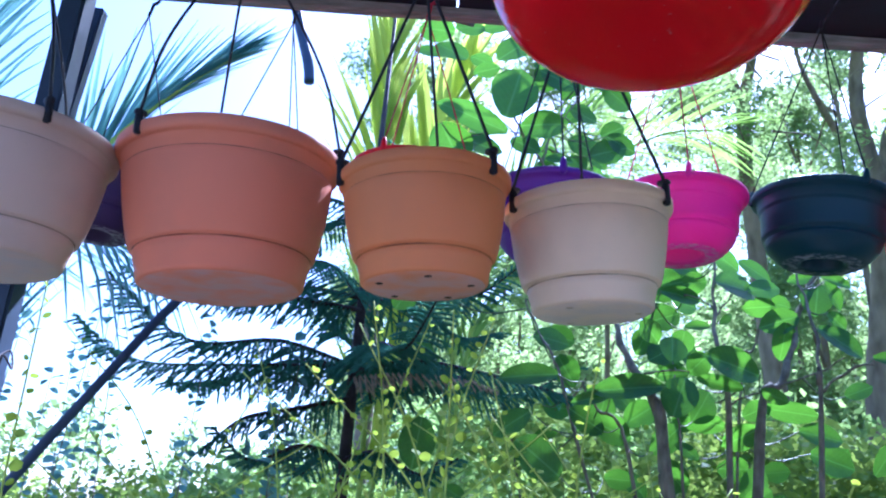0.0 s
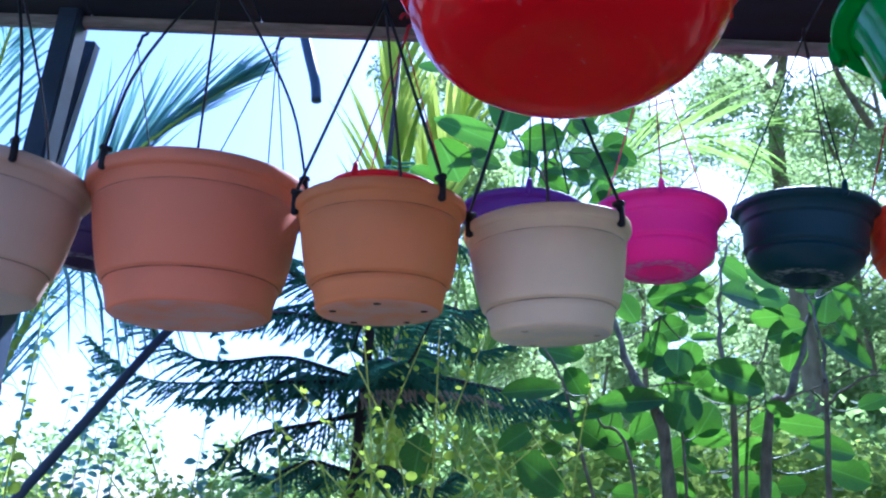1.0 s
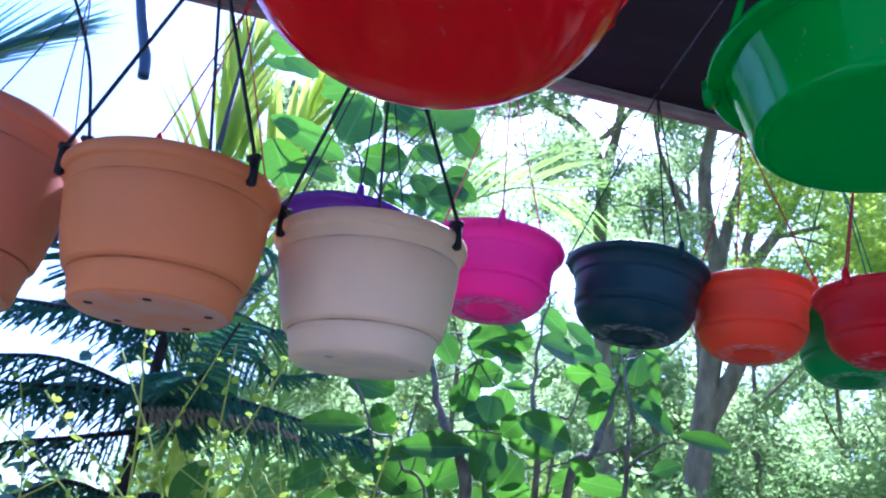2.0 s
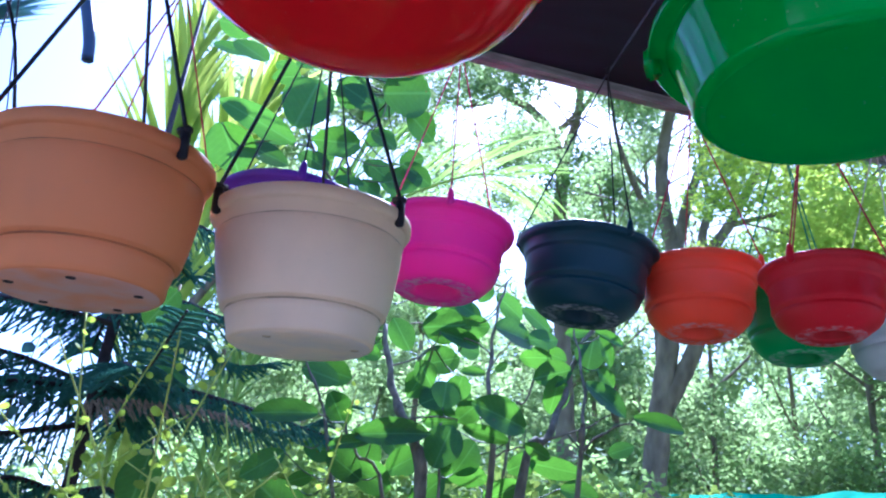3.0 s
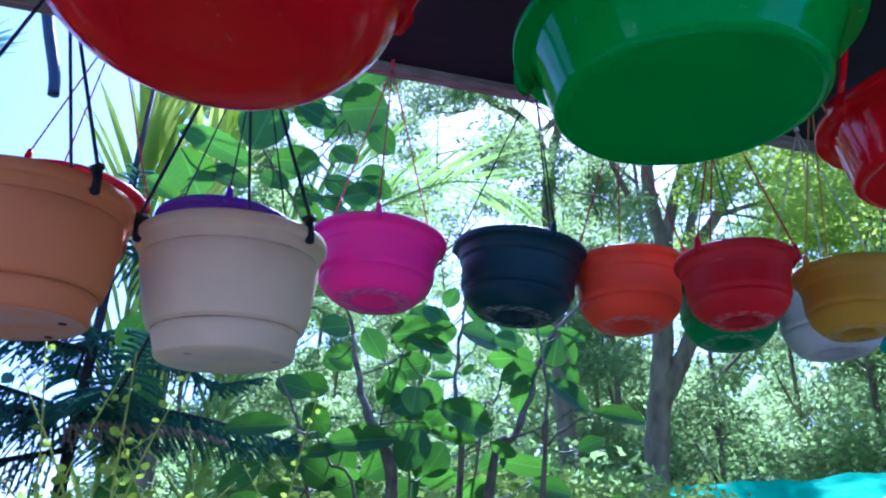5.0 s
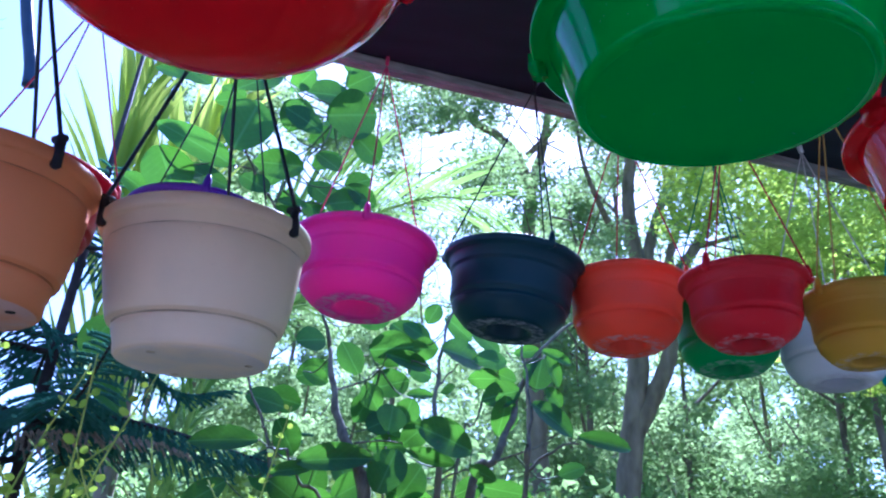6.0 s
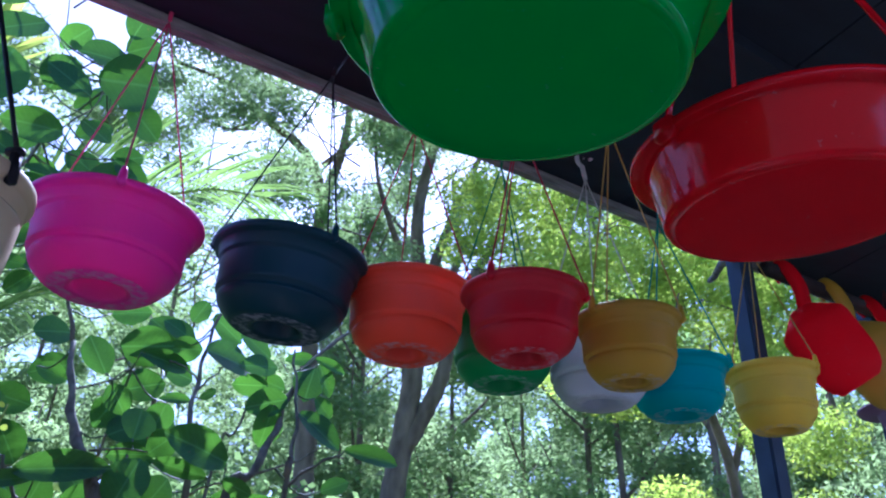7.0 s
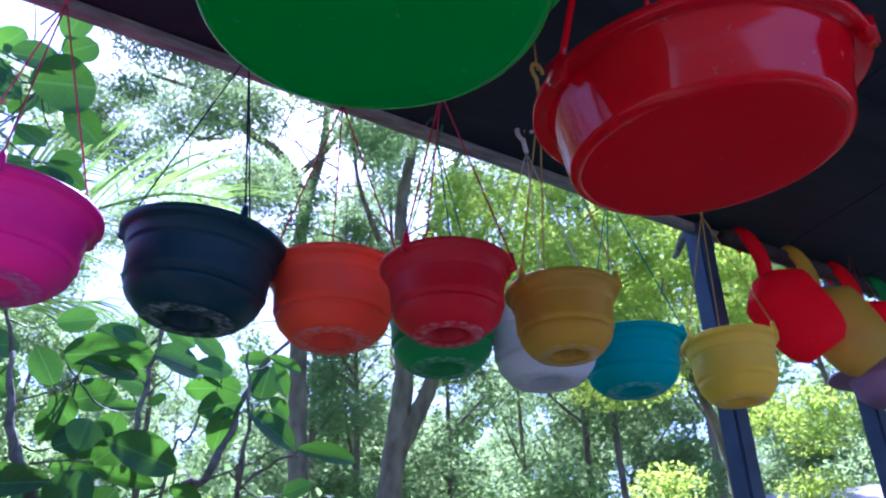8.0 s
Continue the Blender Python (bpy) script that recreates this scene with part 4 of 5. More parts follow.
def araucaria(x, y, height, tiers, label, seed):
    rng = np.random.default_rng(seed)
    p = thing("araucaria", x, y, 0, label, "conifer")
    part("trunk", tube([(0, 0, 0), (0.01, 0, 1.0), (0, 0.01, 1.8), (0, 0, height)], [0.026, 0.022, 0.017, 0.004], 8), M_POLE, p)
    for z, length, count, turn in tiers:
        for k in range(count):
            a = turn + k * 2 * math.pi / count + rng.uniform(-0.12, 0.12)
            L = length * rng.uniform(0.85, 1.1)
            c, s = math.cos(a), math.sin(a)
            pts = spline([(0, 0, z), (c * L * 0.35, s * L * 0.35, z + 0.02), (c * L * 0.7, s * L * 0.7, z - 0.04), (c * L, s * L, z + 0.05 * rng.uniform(-1, 1.4))], 5)
            b = part("branch", tube(pts, [0.008 * (1 - 0.045 * i) for i in range(len(pts))], 6), M_POLE, p)
            t = frond_arrays(pts, 0.17 * length / 0.7, rng)
            mesh_object("needles", t.reshape(-1, 3), np.arange(len(t) * 3).reshape(-1, 3), M_PINE, b)
    return p


pine = araucaria(-0.385, 2.19, 3.3, [(1.52, 0.42, 4, 0.9), (1.80, 0.74, 5, 0.25), (2.02, 0.66, 5, 0.75), (2.30, 0.5, 5, 0.1)],
                 "dark green young araucaria with comb-like drooping fronds", 3)
for path, ln in ([(0, 0, 1.798), (-0.155, -0.1, 1.772), (-0.302, -0.2, 1.744), (-0.462, -0.34, 1.709), (-0.536, -0.40, 1.72), (-0.584, -0.45, 1.751), (-0.63, -0.49, 1.793)], 0.17), ([(0, 0, 1.70), (-0.122, -0.14, 1.64), (-0.233, -0.24, 1.591), (-0.302, -0.31, 1.50)], 0.15), ([(0, 0, 1.78), (0.2, -0.12, 1.80), (0.42, -0.2, 1.76), (0.66, -0.24, 1.70)], 0.17), ([(0, 0, 1.98), (-0.2, -0.22, 1.95), (-0.40, -0.40, 1.90), (-0.52, -0.50, 1.92)], 0.14):
    pts = spline(path, 5)
    twig = part("branch", tube(pts, [0.009 * (1 - 0.045 * i) for i in range(len(pts))], 6), M_POLE, pine)
    comb = frond_arrays(pts, ln, np.random.default_rng(int(ln * 1000) + len(pine.children)), droop=0.75)
    mesh_object("needles", comb.reshape(-1, 3), np.arange(len(comb) * 3).reshape(-1, 3), M_PINE, twig)
dry = frond_arrays(spline([(0.02, -0.22, 1.72), (0.17, -0.26, 1.735), (0.36, -0.28, 1.725), (0.46, -0.28, 1.70)], 5), 0.07, np.random.default_rng(8), droop=0.9)
mesh_object("dry_frond", dry.reshape(-1, 3), np.arange(len(dry) * 3).reshape(-1, 3), M_DRY, pine)["label"] = "dry brown frond tips"


# ---- palms ----
def palm_frond(parent, path, length, width, count, mat, rng, droop=0.5, spread=0.8, name="frond", rib_size=0.012):
    """Feather leaf: a rib with long narrow folded leaflets either side."""
    pts = spline(path, 8)
    rib = part(name, tube(pts, [rib_size * (1 - 0.85 * i / (len(pts) - 1)) + 0.001 for i in range(len(pts))], 6), M_VSTEM, parent)
    P = np.array([list(p) for p in pts])
    for k in range(count):
        f = 0.12 + 0.88 * k / count
        i = min(int(f * (len(P) - 1)), len(P) - 2)
        c, d = P[i] + (P[i + 1] - P[i]) * (f * (len(P) - 1) - i), P[i + 1] - P[i]
        d = d / np.linalg.norm(d)
        flat = np.cross(d, (0, 0, 1.0))
        flat /= np.linalg.norm(flat) + 1e-9
        for sgn in (-1, 1):
            ln = length * (0.55 + 0.45 * math.sin(math.pi * min(1, f * 0.9 + 0.15))) * rng.uniform(0.85, 1.1)
            way = flat * sgn * spread + d * (0.7 + 0.5 * f) + rng.normal(size=3) * 0.07
            way /= np.linalg.norm(way)
            w = np.cross(way, (0, 0, 1.0))
            w = w / (np.linalg.norm(w) + 1e-9) * width
            up = np.cross(w, way) * 0.35
            verts, faces = [], []
            for g, ww in ((0, 0.35), (0.3, 1.0), (0.65, 0.8), (1.0, 0.05)):
                q = c + way * ln * g + np.array((0, 0, -droop * ln * g * g))
                verts += [q - w * ww * 0.5 + up * ww, q, q + w * ww * 0.5 + up * ww]
            for g in range(3):
                o = 3 * g
                faces += [(o, o + 1, o + 4, o + 3), (o + 1, o + 2, o + 5, o + 4)]
            mesh_object("leaflet", np.array(verts), np.array(faces), mat, rib)
    return rib


def palm(x, y, label, mat, fronds, seed, trunk=1.2):
    rng = np.random.default_rng(seed)
    p = thing("palm", x, y, 0, label, "palm")
    part("trunk", tube([(0, 0, 0), (0.02, 0, trunk * 0.5), (0, 0, trunk)], [0.07, 0.055, 0.04], 10), M_BARK, p)
    for path, ln, w, n, droop, spread in fronds:
        palm_frond(p, [Vector(q) - Vector((x, y, 0)) for q in path], ln, w, n, mat, rng, droop, spread)
    return p


palm(-1.45, 1.75, "blue-green palm with stiff fanned fronds", M_PALM, [
    ([(-1.45, 1.75, 1.2), (-1.2, 1.72, 1.9), (-1.049, 1.69, 2.27), (-0.90, 1.76, 2.52), (-0.80, 1.82, 2.66)], 0.42, 0.013, 60, 0.03, 0.26),
    ([(-1.45, 1.75, 1.2), (-1.5, 1.72, 2.0), (-1.45, 1.60, 2.5), (-1.3, 1.45, 2.75)], 0.42, 0.012, 34, 0.2, 0.5),
    ([(-1.45, 1.75, 1.2), (-1.30, 1.6, 1.75), (-1.05, 1.5, 1.95), (-0.75, 1.5, 1.9)], 0.40, 0.012, 30, 0.9, 0.6),
    ([(-1.45, 1.75, 1.2), (-1.75, 1.6, 1.9), (-1.7, 1.35, 2.3), (-1.5, 1.15, 2.4)], 0.42, 0.012, 30, 0.3, 0.5)], 21)
palm(-0.42, 2.72, "young palm with upright yellow-green blades", M_BLADE, [
    ([(-0.42, 2.72, 1.0), (-0.44, 2.6, 2.3), (-0.46, 2.5, 2.7), (-0.42, 2.42, 3.25)], 0.55, 0.040, 22, 0.05, 0.32),
    ([(-0.42, 2.72, 1.0), (-0.34, 2.7, 2.2), (-0.26, 2.6, 2.75), (-0.10, 2.5, 3.15)], 0.55, 0.040, 22, 0.08, 0.36)], 24)
palm(-0.20, 2.80, "green palm with arching feathery fronds", M_PALMY, [
    ([(-0.20, 2.80, 1.0), (-0.1, 2.7, 2.1), (0.25, 2.65, 2.62), (0.60, 2.60, 2.85), (0.85, 2.56, 2.87)], 0.58, 0.012, 40, 0.22, 1.0),
    ([(-0.20, 2.80, 1.0), (-0.1, 2.85, 2.0), (0.15, 2.9, 2.45), (0.5, 2.9, 2.55)], 0.48, 0.014, 40, 0.5, 0.8),
    ([(-0.20, 2.80, 1.0), (-0.05, 2.75, 2.2), (0.15, 2.7, 2.75), (0.42, 2.66, 3.05)], 0.50, 0.013, 36, 0.25, 0.9)], 22)


# ---- creeper and hedge ----
def creeper(count, seed):
    """Thin shoots with paired small round leaves, rising out of the hedge."""
    rng = np.random.default_rng(seed)
    for k in range(count):
        x, y = rng.uniform(-0.85, 0.55), rng.uniform(1.15, 1.75)
        if k % 5 == 4:
            x = rng.uniform(0.55, 1.1)
        h = rng.uniform(1.42, 1.78) if x < 0.3 else rng.uniform(1.38, 1.62)
        lx, ly = rng.normal() * 0.26, rng.normal() * 0.08
        p = thing("creeper_shoot", x, y, 0, "thin creeper shoot with small round yellow-green leaves", "creeper", "creeper shoots")
        pts = spline([(0, 0, 0), (lx * 0.2, ly * 0.2, h * 0.6), (lx * 0.6, ly * 0.6, h * 0.85), (lx * 1.3, ly, h)], 8)
        part("stem", tube(pts, [0.0032 - 0.0018 * i / (len(pts) - 1) for i in range(len(pts))], 5), M_VSTEM, p)
        P = np.array([list(q) for q in pts])
        V, F = [], []
        zs = np.arange(h * 0.62, h, 0.026)
        for z in zs:
            c = np.array([np.interp(z, P[:, 2], P[:, 0]), np.interp(z, P[:, 2], P[:, 1]), z])
            for sgn in (-1, 1):
                if rng.random() < 0.25:
                    continue
                a = rng.uniform(0, 6.28)
                s = rng.uniform(0.0085, 0.0145) * (1.15 - 0.6 * (z - h * 0.6) / (h * 0.4))
                way = np.array((sgn * math.cos(a), sgn * math.sin(a), rng.uniform(-0.1, 0.7)))
                way /= np.linalg.norm(way)
                side = np.cross(way, rng.normal(size=3))
                side /= np.linalg.norm(side)
                b = len(V)
                o = c + way * 0.004
                V += [o] + [o + way * s * (1 - math.cos(t)) + side * s * 0.85 * math.sin(t) for t in np.linspace(0.6, 5.68, 7)]
                F += [(b, b + i, b + i + 1) for i in range(1, 7)]
        mesh_object("foliage", np.array(V), np.array(F), M_VINE, p)


creeper(46, 31)


def sapling(x, y, h, seed):
    """A wiry upright shoot with sparse, larger dark leaves."""
    rng = np.random.default_rng(seed)
    p = thing("sapling", x, y, 0, "wiry sapling with sparse dark round leaves", "sapling", "saplings by the hedge")
    lx, ly = rng.normal() * 0.10, rng.normal() * 0.06
    pts = spline([(0, 0, 0), (lx * 0.3, ly * 0.3, h * 0.5), (lx, ly, h)], 8)
    part("stem", tube(pts, [0.0035 - 0.0024 * i / (len(pts) - 1) for i in range(len(pts))], 5), M_STEM, p)
    P = np.array([list(q) for q in pts])
    for z in np.arange(h * 0.6, h, 0.022):
        c = Vector((np.interp(z, P[:, 2], P[:, 0]), np.interp(z, P[:, 2], P[:, 1]), z))
        if rng.random() < 0.2:
            continue
        ob = new("leaf", LEAF_S)
        s = rng.uniform(0.026, 0.042)
        a = rng.uniform(0, 6.28)
        ob.matrix_basis = Matrix.Translation(c + Vector((math.cos(a), math.sin(a), 0.2)) * s * 0.6) @ Euler((rng.uniform(-0.9, 0.9), rng.uniform(-0.6, 0.9), a)).to_matrix().to_4x4() @ Matrix.Diagonal((s, s * 0.8, s, 1))
        ob.parent = p


LEAF_S = leaf_mesh("leaf", M_PALM, n=4, cup=0.15)
srng = np.random.default_rng(35)
for k in range(16):
    sapling(srng.uniform(-1.5, -0.45), srng.uniform(1.8, 2.6), srng.uniform(1.6, 2.02), 300 + k)
hedge_rng = np.random.default_rng(41)


def clumps_box(n, x, y, z, r, flat=0.8, rng=hedge_rng):
    return [(rng.uniform(*x), rng.uniform(*y), rng.uniform(*z), rng.uniform(*r), flat) for _ in range(n)]


def bush(label, clumps, count, size, mat, seed, name="bush", aspect=0.55):
    x, y = float(np.mean([c[0] for c in clumps])), float(np.mean([c[1] for c in clumps]))
    p = thing(name, x, y, 0, label, "bush", "", "stuff")
    bm = bmesh.new()
    for c in clumps[::3]:
        tube([((c[0] - x) * 0.6, (c[1] - y) * 0.6, 0), ((c[0] - x) * 0.85, (c[1] - y) * 0.85, c[2] * 0.6), (c[0] - x, c[1] - y, c[2])], [0.012, 0.008, 0.004], 5, bm)
    part("stems", bm, M_STEM, p)
    leaf_cloud("leaves", clumps, count, size, mat, p, seed, aspect, 0.1, (x, y, 0))
    return p


bush("dense low garden hedge with small bright leaves", clumps_box(46, (-1.6, 0.6), (1.9, 2.9), (0.9, 1.32), (0.14, 0.24)), 16000, 0.030, M_HEDGE, 51)
bush("sunlit garden bushes behind the shed", clumps_box(50, (-4.0, -0.6), (3.2, 5.2), (0.9, 1.55), (0.22, 0.4)), 22000, 0.050, M_HEDGE, 52)
bush("taller green bush behind the araucaria", clumps_box(24, (-1.5, 0.2), (3.6, 4.6), (0.9, 1.5), (0.25, 0.4)), 12000, 0.055, M_TREE, 53)
bush("yellow-green bush below the forked tree", clumps_box(36, (0.9, 2.3), (3.6, 5.4), (0.9, 1.9), (0.22, 0.42)), 18000, 0.055, M_HEDGE, 54)
bush("dry peach-coloured bush in the sun", clumps_box(9, (-1.55, -1.0), (3.7, 4.0), (1.15, 1.38), (0.10, 0.16)), 2600, 0.04, M_DRY, 57)
bush("loose green shrubs behind the broad-leaf shrub", clumps_box(30, (0.0, 1.8), (3.0, 4.2), (1.0, 1.75), (0.2, 0.36)), 14000, 0.050, M_HEDGE, 55)
bush("tangle of green undergrowth in the shade", clumps_box(50, (-1.0, 3.2), (6.0, 10.0), (0.8, 2.5), (0.4, 0.8)) + clumps_box(40, (3.0, 12.0), (10.5, 13.0), (0.8, 4.0), (0.5, 1.0)), 46000, 0.09, M_TREE, 56)


# ---- trees ----
def tree(name, x, y, limbs, clumps, leaf_count, leaf_size, mat, label, seed, group="", bark=None, aspect=0.4):
    p = thing(name, x, y, 0, label, "tree", group)
    for i, (pts, r0, r1) in enumerate(limbs):
        q = spline(pts, 6)
        n = len(q) - 1
        part("trunk" if i == 0 else "limb", tube([v - Vector((x, y, 0)) for v in q], [(r0 + (r1 - r0) * k / n) * (1 + 0.06 * math.sin(k * 2.1 + i)) for k in range(n + 1)], 12 if i == 0 else 8), bark or M_BARK, p)
    leaf_cloud("crown", clumps, leaf_count, leaf_size, mat, p, seed, aspect, 0.3, (x, y, 0))
    return p


def twigs(host, centre, spread, count, seed, length=1.4):
    """Thin bare arching branchlets through a crown, each a part of its tree."""
    rng = np.random.default_rng(seed)
    for _ in range(count):
        a = np.array(centre) + rng.normal(size=3) * np.array(spread) - np.array(host.location)
        d = rng.normal(size=3)
        d[2] = abs(d[2]) * 0.6 - 0.1
        d *= length * rng.uniform(0.6, 1.3) / np.linalg.norm(d)
        b = a + d * 0.5 + np.array((0, 0, 0.14 * length))
        c = a + d + np.array((0, 0, -0.15 * length))
        pts = spline([a, b, c], 6)
        part("twig", tube(pts, [0.012 * (1 - 0.07 * i) for i in range(len(pts))], 5), M_BARK, host)


def limb_clumps(rng, n, centre, spread, r, flat=0.55):
    return [(centre[0] + rng.normal() * spread[0], centre[1] + rng.normal() * spread[1], centre[2] + rng.normal() * spread[2], rng.uniform(*r), flat) for _ in range(n)]


trng = np.random.default_rng(61)
forked = tree("forked_tree", 3.42, 7.59, [
    ([(3.10, 7.6, 0), (3.16, 7.6, 1.2), (3.45, 7.60, 2.37), (3.56, 7.60, 3.18), (3.66, 7.58, 3.92), (3.71, 7.56, 4.57), (3.76, 7.54, 5.12), (3.67, 7.54, 5.51), (3.61, 7.50, 5.96), (3.64, 7.50, 6.47), (3.74, 7.40, 7.20), (3.84, 7.40, 8.09), (3.5, 7.4, 8.9)], 0.150, 0.045),
    ([(3.77, 7.54, 5.09), (3.88, 7.50, 5.63), (4.02, 7.45, 6.11), (4.17, 7.40, 6.54), (4.37, 7.20, 7.25)], 0.080, 0.03),
    ([(3.60, 7.59, 3.30), (3.82, 7.50, 3.76), (3.98, 7.45, 4.17), (4.06, 7.45, 4.71), (4.12, 7.42, 5.12), (4.31, 7.30, 5.46), (4.50, 7.20, 5.86), (4.67, 7.00, 6.30), (5.06, 6.80, 7.09)], 0.105, 0.035),
    ([(4.09, 7.43, 4.98), (4.03, 7.40, 5.31), (4.13, 7.35, 5.74), (4.03, 7.30, 6.07), (3.93, 7.20, 6.61)], 0.065, 0.025),
    ([(4.31, 7.30, 5.46), (4.59, 7.00, 5.48), (4.88, 6.60, 5.46), (5.10, 6.20, 5.35)], 0.035, 0.010),
    ([(3.39, 7.50, 5.65), (3.15, 7.3, 5.9), (2.9, 7.1, 6.3), (2.7, 6.8, 6.9)], 0.045, 0.015)],
    limb_clumps(trng, 34, (3.5, 7.0, 7.6), (1.5, 1.0, 1.0), (0.3, 0.7)) + limb_clumps(trng, 16, (4.4, 6.2, 5.6), (0.9, 0.8, 0.6), (0.25, 0.5)),
    36000, 0.07, M_TREE, "tall tree with a forked grey-brown trunk", 62)
slender = tree("slender_tree", 2.6, 7.86, [
    ([(2.62, 7.86, 0), (2.68, 7.86, 2.22), (2.62, 7.86, 3.25), (2.57, 7.88, 4.14), (2.50, 7.88, 5.51), (2.53, 7.88, 6.31), (2.66, 7.90, 6.89), (2.73, 7.90, 7.64), (2.65, 7.90, 8.46)], 0.125, 0.035),
    ([(2.51, 7.88, 6.26), (2.31, 7.80, 6.65), (2.03, 7.70, 6.85), (1.67, 7.55, 6.90), (1.33, 7.40, 7.06), (1.02, 7.20, 7.02), (0.55, 7.00, 6.90)], 0.075, 0.015),
    ([(2.31, 7.80, 6.65), (1.86, 7.50, 6.34), (1.49, 7.20, 5.76), (1.15, 6.90, 5.33)], 0.032, 0.008),
    ([(2.46, 7.90, 6.75), (2.75, 7.6, 7.1), (2.95, 7.4, 7.8)], 0.045, 0.015),
    ([(1.51, 7.55, 6.75), (1.2, 7.2, 6.4), (0.85, 6.9, 6.2)], 0.022, 0.006)],
    limb_clumps(trng, 26, (1.9, 7.3, 6.6), (1.0, 0.9, 0.9), (0.22, 0.45)) + limb_clumps(trng, 40, (1.1, 6.9, 6.3), (0.9, 0.7, 0.9), (0.18, 0.42)) + limb_clumps(trng, 30, (0.7, 6.7, 7.6), (0.9, 0.6, 0.7), (0.2, 0.5)), 62000, 0.050, M_WOOD, "slender tree with feathery pale foliage", 63)

bright = tree("bright_tree", 6.6, 6.0, [
    ([(6.6, 6.0, 0), (6.6, 5.95, 1.8), (6.3, 5.7, 3.2), (5.4, 5.4, 4.4)], 0.09, 0.03),
    ([(5.9, 5.6, 3.8), (4.9, 5.1, 4.2), (4.1, 4.9, 4.3)], 0.045, 0.012),
    ([(6.4, 5.8, 3.0), (6.2, 5.0, 4.1), (6.0, 4.4, 4.6)], 0.045, 0.012)],
    limb_clumps(trng, 34, (4.6, 5.0, 4.3), (0.75, 0.55, 0.6), (0.22, 0.45)) + limb_clumps(trng, 18, (5.9, 4.6, 4.3), (0.7, 0.5, 0.6), (0.22, 0.45)) + limb_clumps(trng, 30, (5.2, 5.0, 4.9), (0.75, 0.4, 0.45), (0.2, 0.42)),
    72000, 0.050, M_TREEY, "tree with fine sunlit yellow-green foliage", 64)
tree("pale_tree", -1.5, 7.5, [
    ([(-1.5, 7.5, 0), (-1.45, 7.5, 2.5), (-1.55, 7.5, 4.5), (-1.3, 7.5, 6.6)], 0.11, 0.03),
    ([(-1.5, 7.5, 3.4), (-1.0, 7.4, 4.3), (-0.6, 7.3, 5.0)], 0.05, 0.015)],
    limb_clumps(trng, 26, (-1.1, 7.5, 5.2), (0.55, 0.6, 0.9), (0.25, 0.5)), 15000, 0.075, M_WOOD, "tall pale-leaved tree against the sky", 65)


twigs(forked, (3.4, 7.2, 6.4), (1.3, 0.7, 1.0), 34, 81)
twigs(slender, (1.6, 7.4, 6.0), (1.1, 0.7, 1.0), 34, 82, 1.6)
twigs(slender, (0.9, 6.9, 7.3), (0.9, 0.5, 0.6), 26, 84, 1.5)
twigs(bright, (4.8, 5.0, 4.2), (0.7, 0.5, 0.5), 22, 83, 0.8)


def thin_tree(x, y, h, seed):
    rng = np.random.default_rng(seed)
    lean = rng.normal(size=2) * 0.3
    limbs = [([(x, y, 0), (x + lean[0] * 0.3, y + lean[1] * 0.3, h * 0.4), (x + lean[0], y + lean[1], h * 0.97)], 0.09, 0.02)]
    for _ in range(4):
        z = h * rng.uniform(0.3, 0.8)
        a = rng.uniform(0, 6.28)
        f = z / h
        limbs.append(([(x + lean[0] * f, y + lean[1] * f, z), (x + lean[0] * f + math.cos(a) * 0.6, y + lean[1] * f + math.sin(a) * 0.6, z + 0.6), (x + math.cos(a) * 1.2, y + math.sin(a) * 1.2, z + 1.4)], 0.035, 0.01))
    cl = []
    for _ in range(26):
        f = rng.uniform(0.18, 1.0)
        w = 1.25 * math.sin(math.pi * min(1, 0.25 + 0.75 * f)) + 0.3
        cl.append((x + lean[0] * f + rng.normal() * w * 0.5, y + lean[1] * f + rng.normal() * w * 0.5, h * f, rng.uniform(0.35, 0.75), 0.8))
    tree("woodland_tree", x, y, limbs, cl, 9000, 0.13, M_WOOD, "slim woodland tree with airy pale green foliage", seed, "woodland trees", aspect=0.35)


wrng = np.random.default_rng(71)
for k in range(58):
    az = radians(-12 + 96 * (k + wrng.uniform(-0.3, 0.3)) / 57)
    d = wrng.uniform(13, 26)
    thin_tree(d * math.sin(az), d * math.cos(az), wrng.uniform(7, 12), 100 + k)
far = []
for k in range(520):
    az = radians(wrng.uniform(-6 if k > 330 else -16, 95))
    d = wrng.uniform(28, 42)
    far.append((d * math.sin(az), d * math.cos(az), wrng.uniform(0.5, 12 if k < 330 else 8), wrng.uniform(0.8, 1.8), 0.8))
wood = tagged(leaf_cloud("far_woods", far, 210000, 0.36, M_WOOD, None, 72, 0.5), "hazy woods in the far distance", "woods", "", "stuff")
back = []
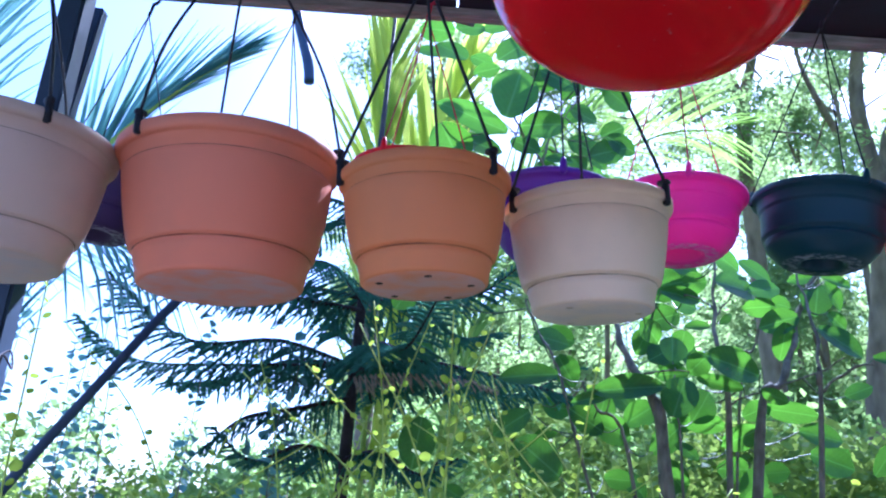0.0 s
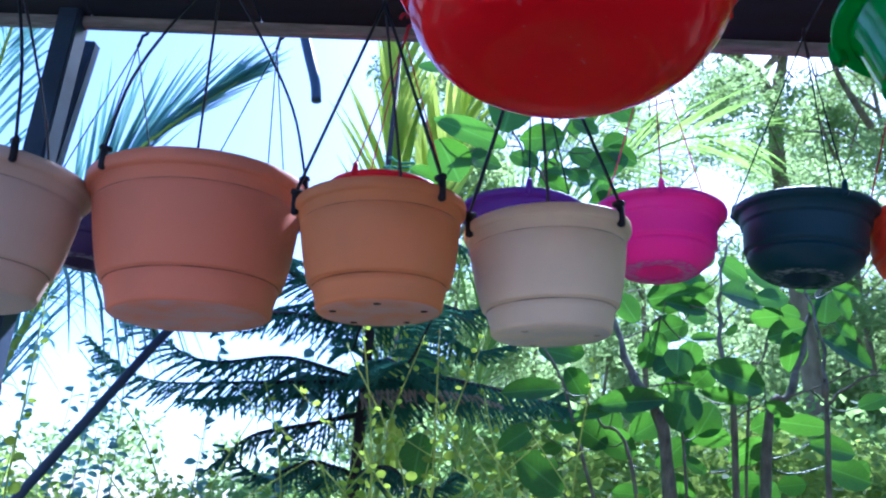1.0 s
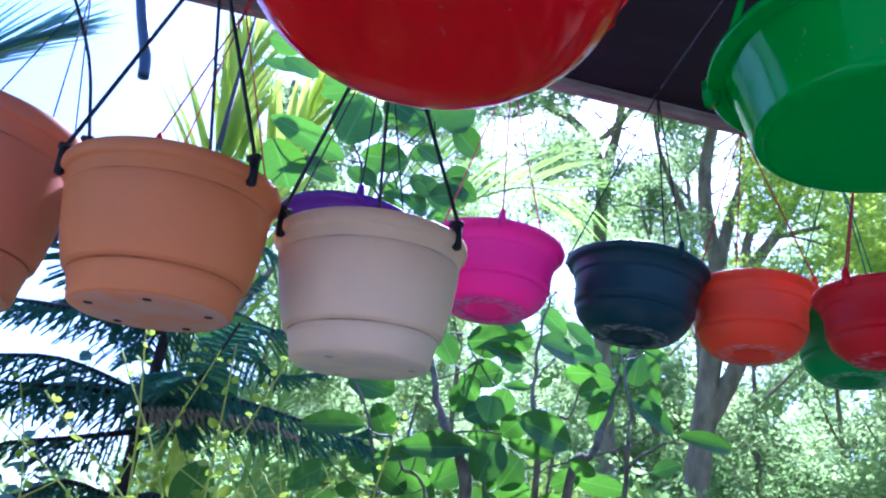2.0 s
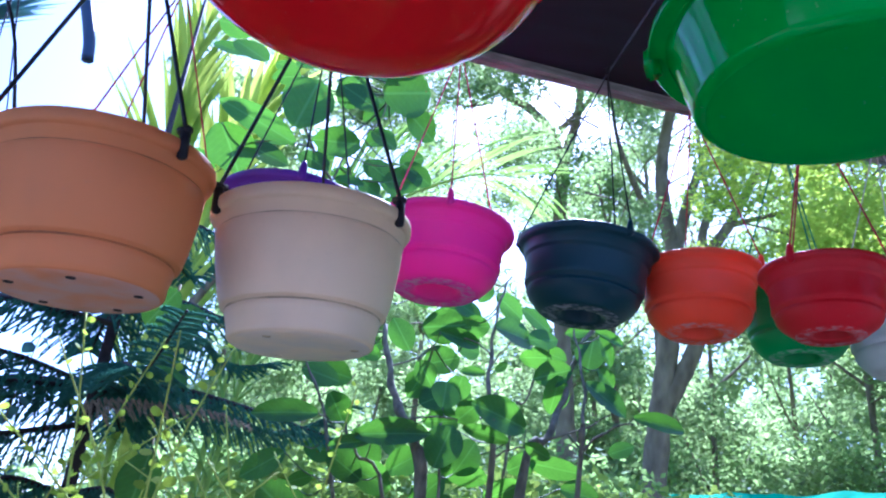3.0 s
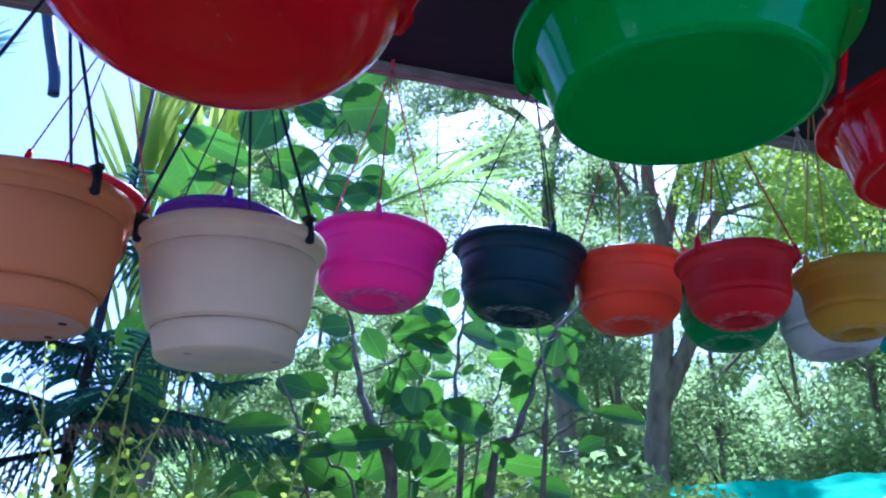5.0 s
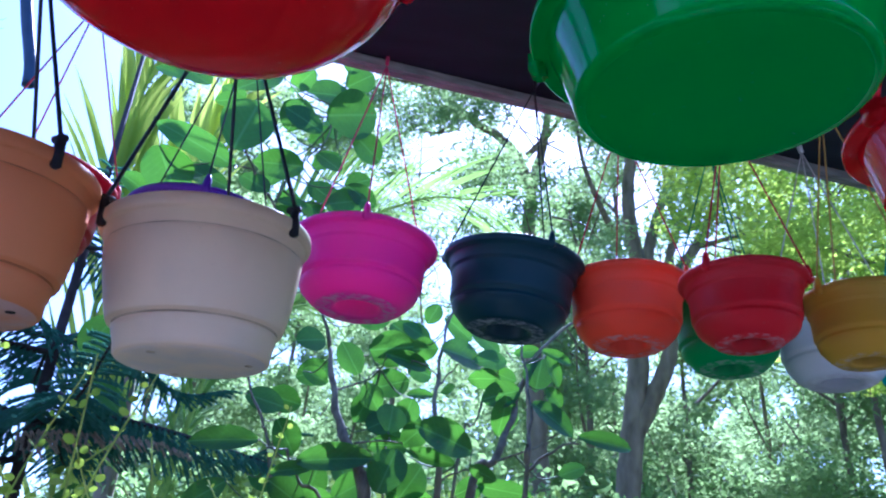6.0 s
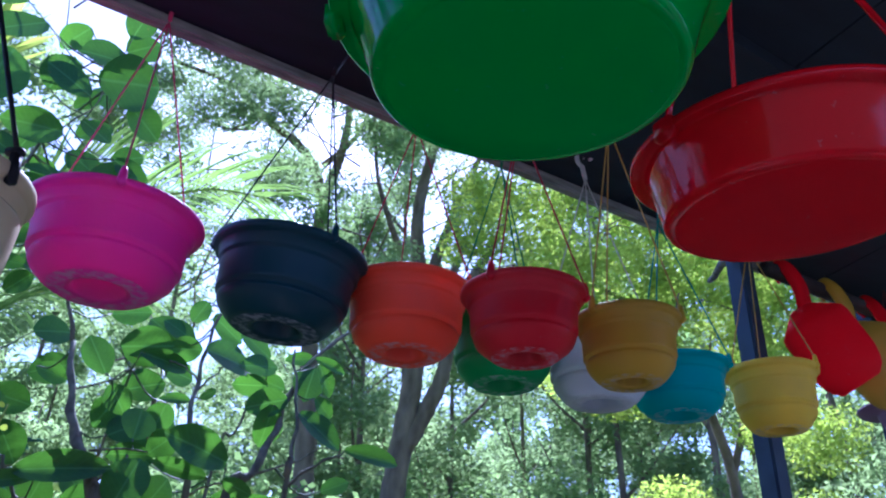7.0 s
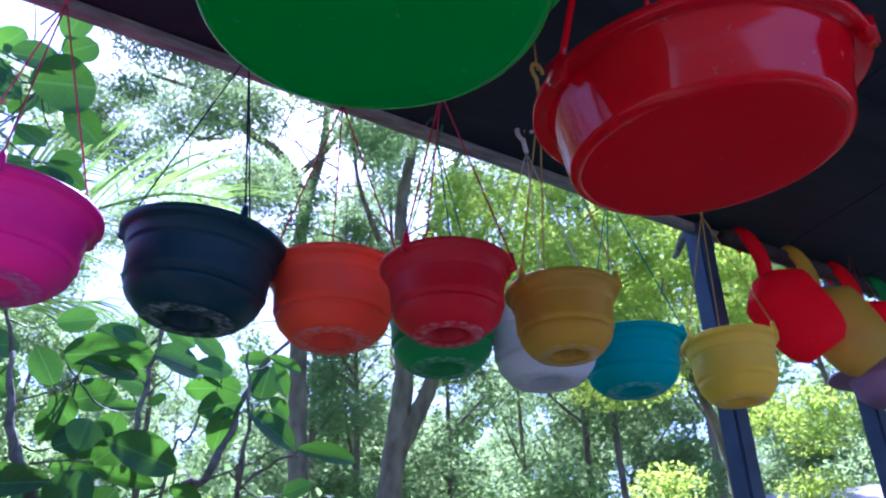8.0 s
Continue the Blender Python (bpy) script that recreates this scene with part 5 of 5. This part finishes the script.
for k in range(120):
    az = radians(wrng.uniform(95, 345))
    d = wrng.uniform(24, 40)
    back.append((d * math.sin(az), d * math.cos(az), wrng.uniform(0.3, 4.2 if az > radians(270) else 5), wrng.uniform(0.8, 1.6), 0.7))
tagged(leaf_cloud("far_scrub", back, 20000, 0.34, M_WOOD, None, 73, 0.5), "low hazy scrub on the horizon", "scrub", "", "stuff")


# ---- tarpaulin shelters ----
def tarp(corners, mat, label, seed, poles=True):
    """A sagging sheet between four corners, with a hem, on poles."""
    a, b, c, d = (Vector(q) for q in corners)
    o = (a + b + c + d) / 4
    p = thing("tarpaulin", o.x, o.y, 0, label, "tarpaulin", "tarpaulin shelters")
    n = 28
    v, w = [], noise
    for side in (0.0, -0.006):
        for i in range(n + 1):
            for j in range(n + 1):
                s, t = i / n, j / n
                q = a * (1 - s) * (1 - t) + b * s * (1 - t) + c * s * t + d * (1 - s) * t
                sag = -0.16 * math.sin(math.pi * s) * math.sin(math.pi * t) + 0.05 * w.noise((s * 6 + seed, t * 6, 0.3)) + 0.02 * w.noise((s * 20, t * 20, seed))
                v.append((q.x - o.x, q.y - o.y, q.z + sag + side))
    m = (n + 1) ** 2
    g = np.arange(m).reshape(n + 1, n + 1)
    top = np.stack([g[:-1, :-1], g[1:, :-1], g[1:, 1:], g[:-1, 1:]], -1).reshape(-1, 4)
    sheet = mesh_object("sheet", np.array(v), np.r_[top, top[:, ::-1] + m], mat, p)
    sheet.data.polygons.foreach_set("use_smooth", [True] * len(sheet.data.polygons))
    for q in (a, b, c, d):
        part("pole", tube([(q.x - o.x, q.y - o.y, 0), (q.x - o.x, q.y - o.y, q.z)], 0.03, 8), M_STICK, p)


tarp([(4.0, 8.6, 2.36), (5.9, 7.4, 2.33), (7.1, 8.6, 2.98), (4.5, 9.6, 2.76)], M_TARP, "teal tarpaulin sheet stretched over poles", 1)
tarp([(5.3, 7.0, 2.25), (7.4, 4.9, 2.42), (9.4, 6.2, 3.10), (7.0, 8.2, 3.02)], M_TARPG, "dusty pinkish grey tarpaulin over poles", 2)
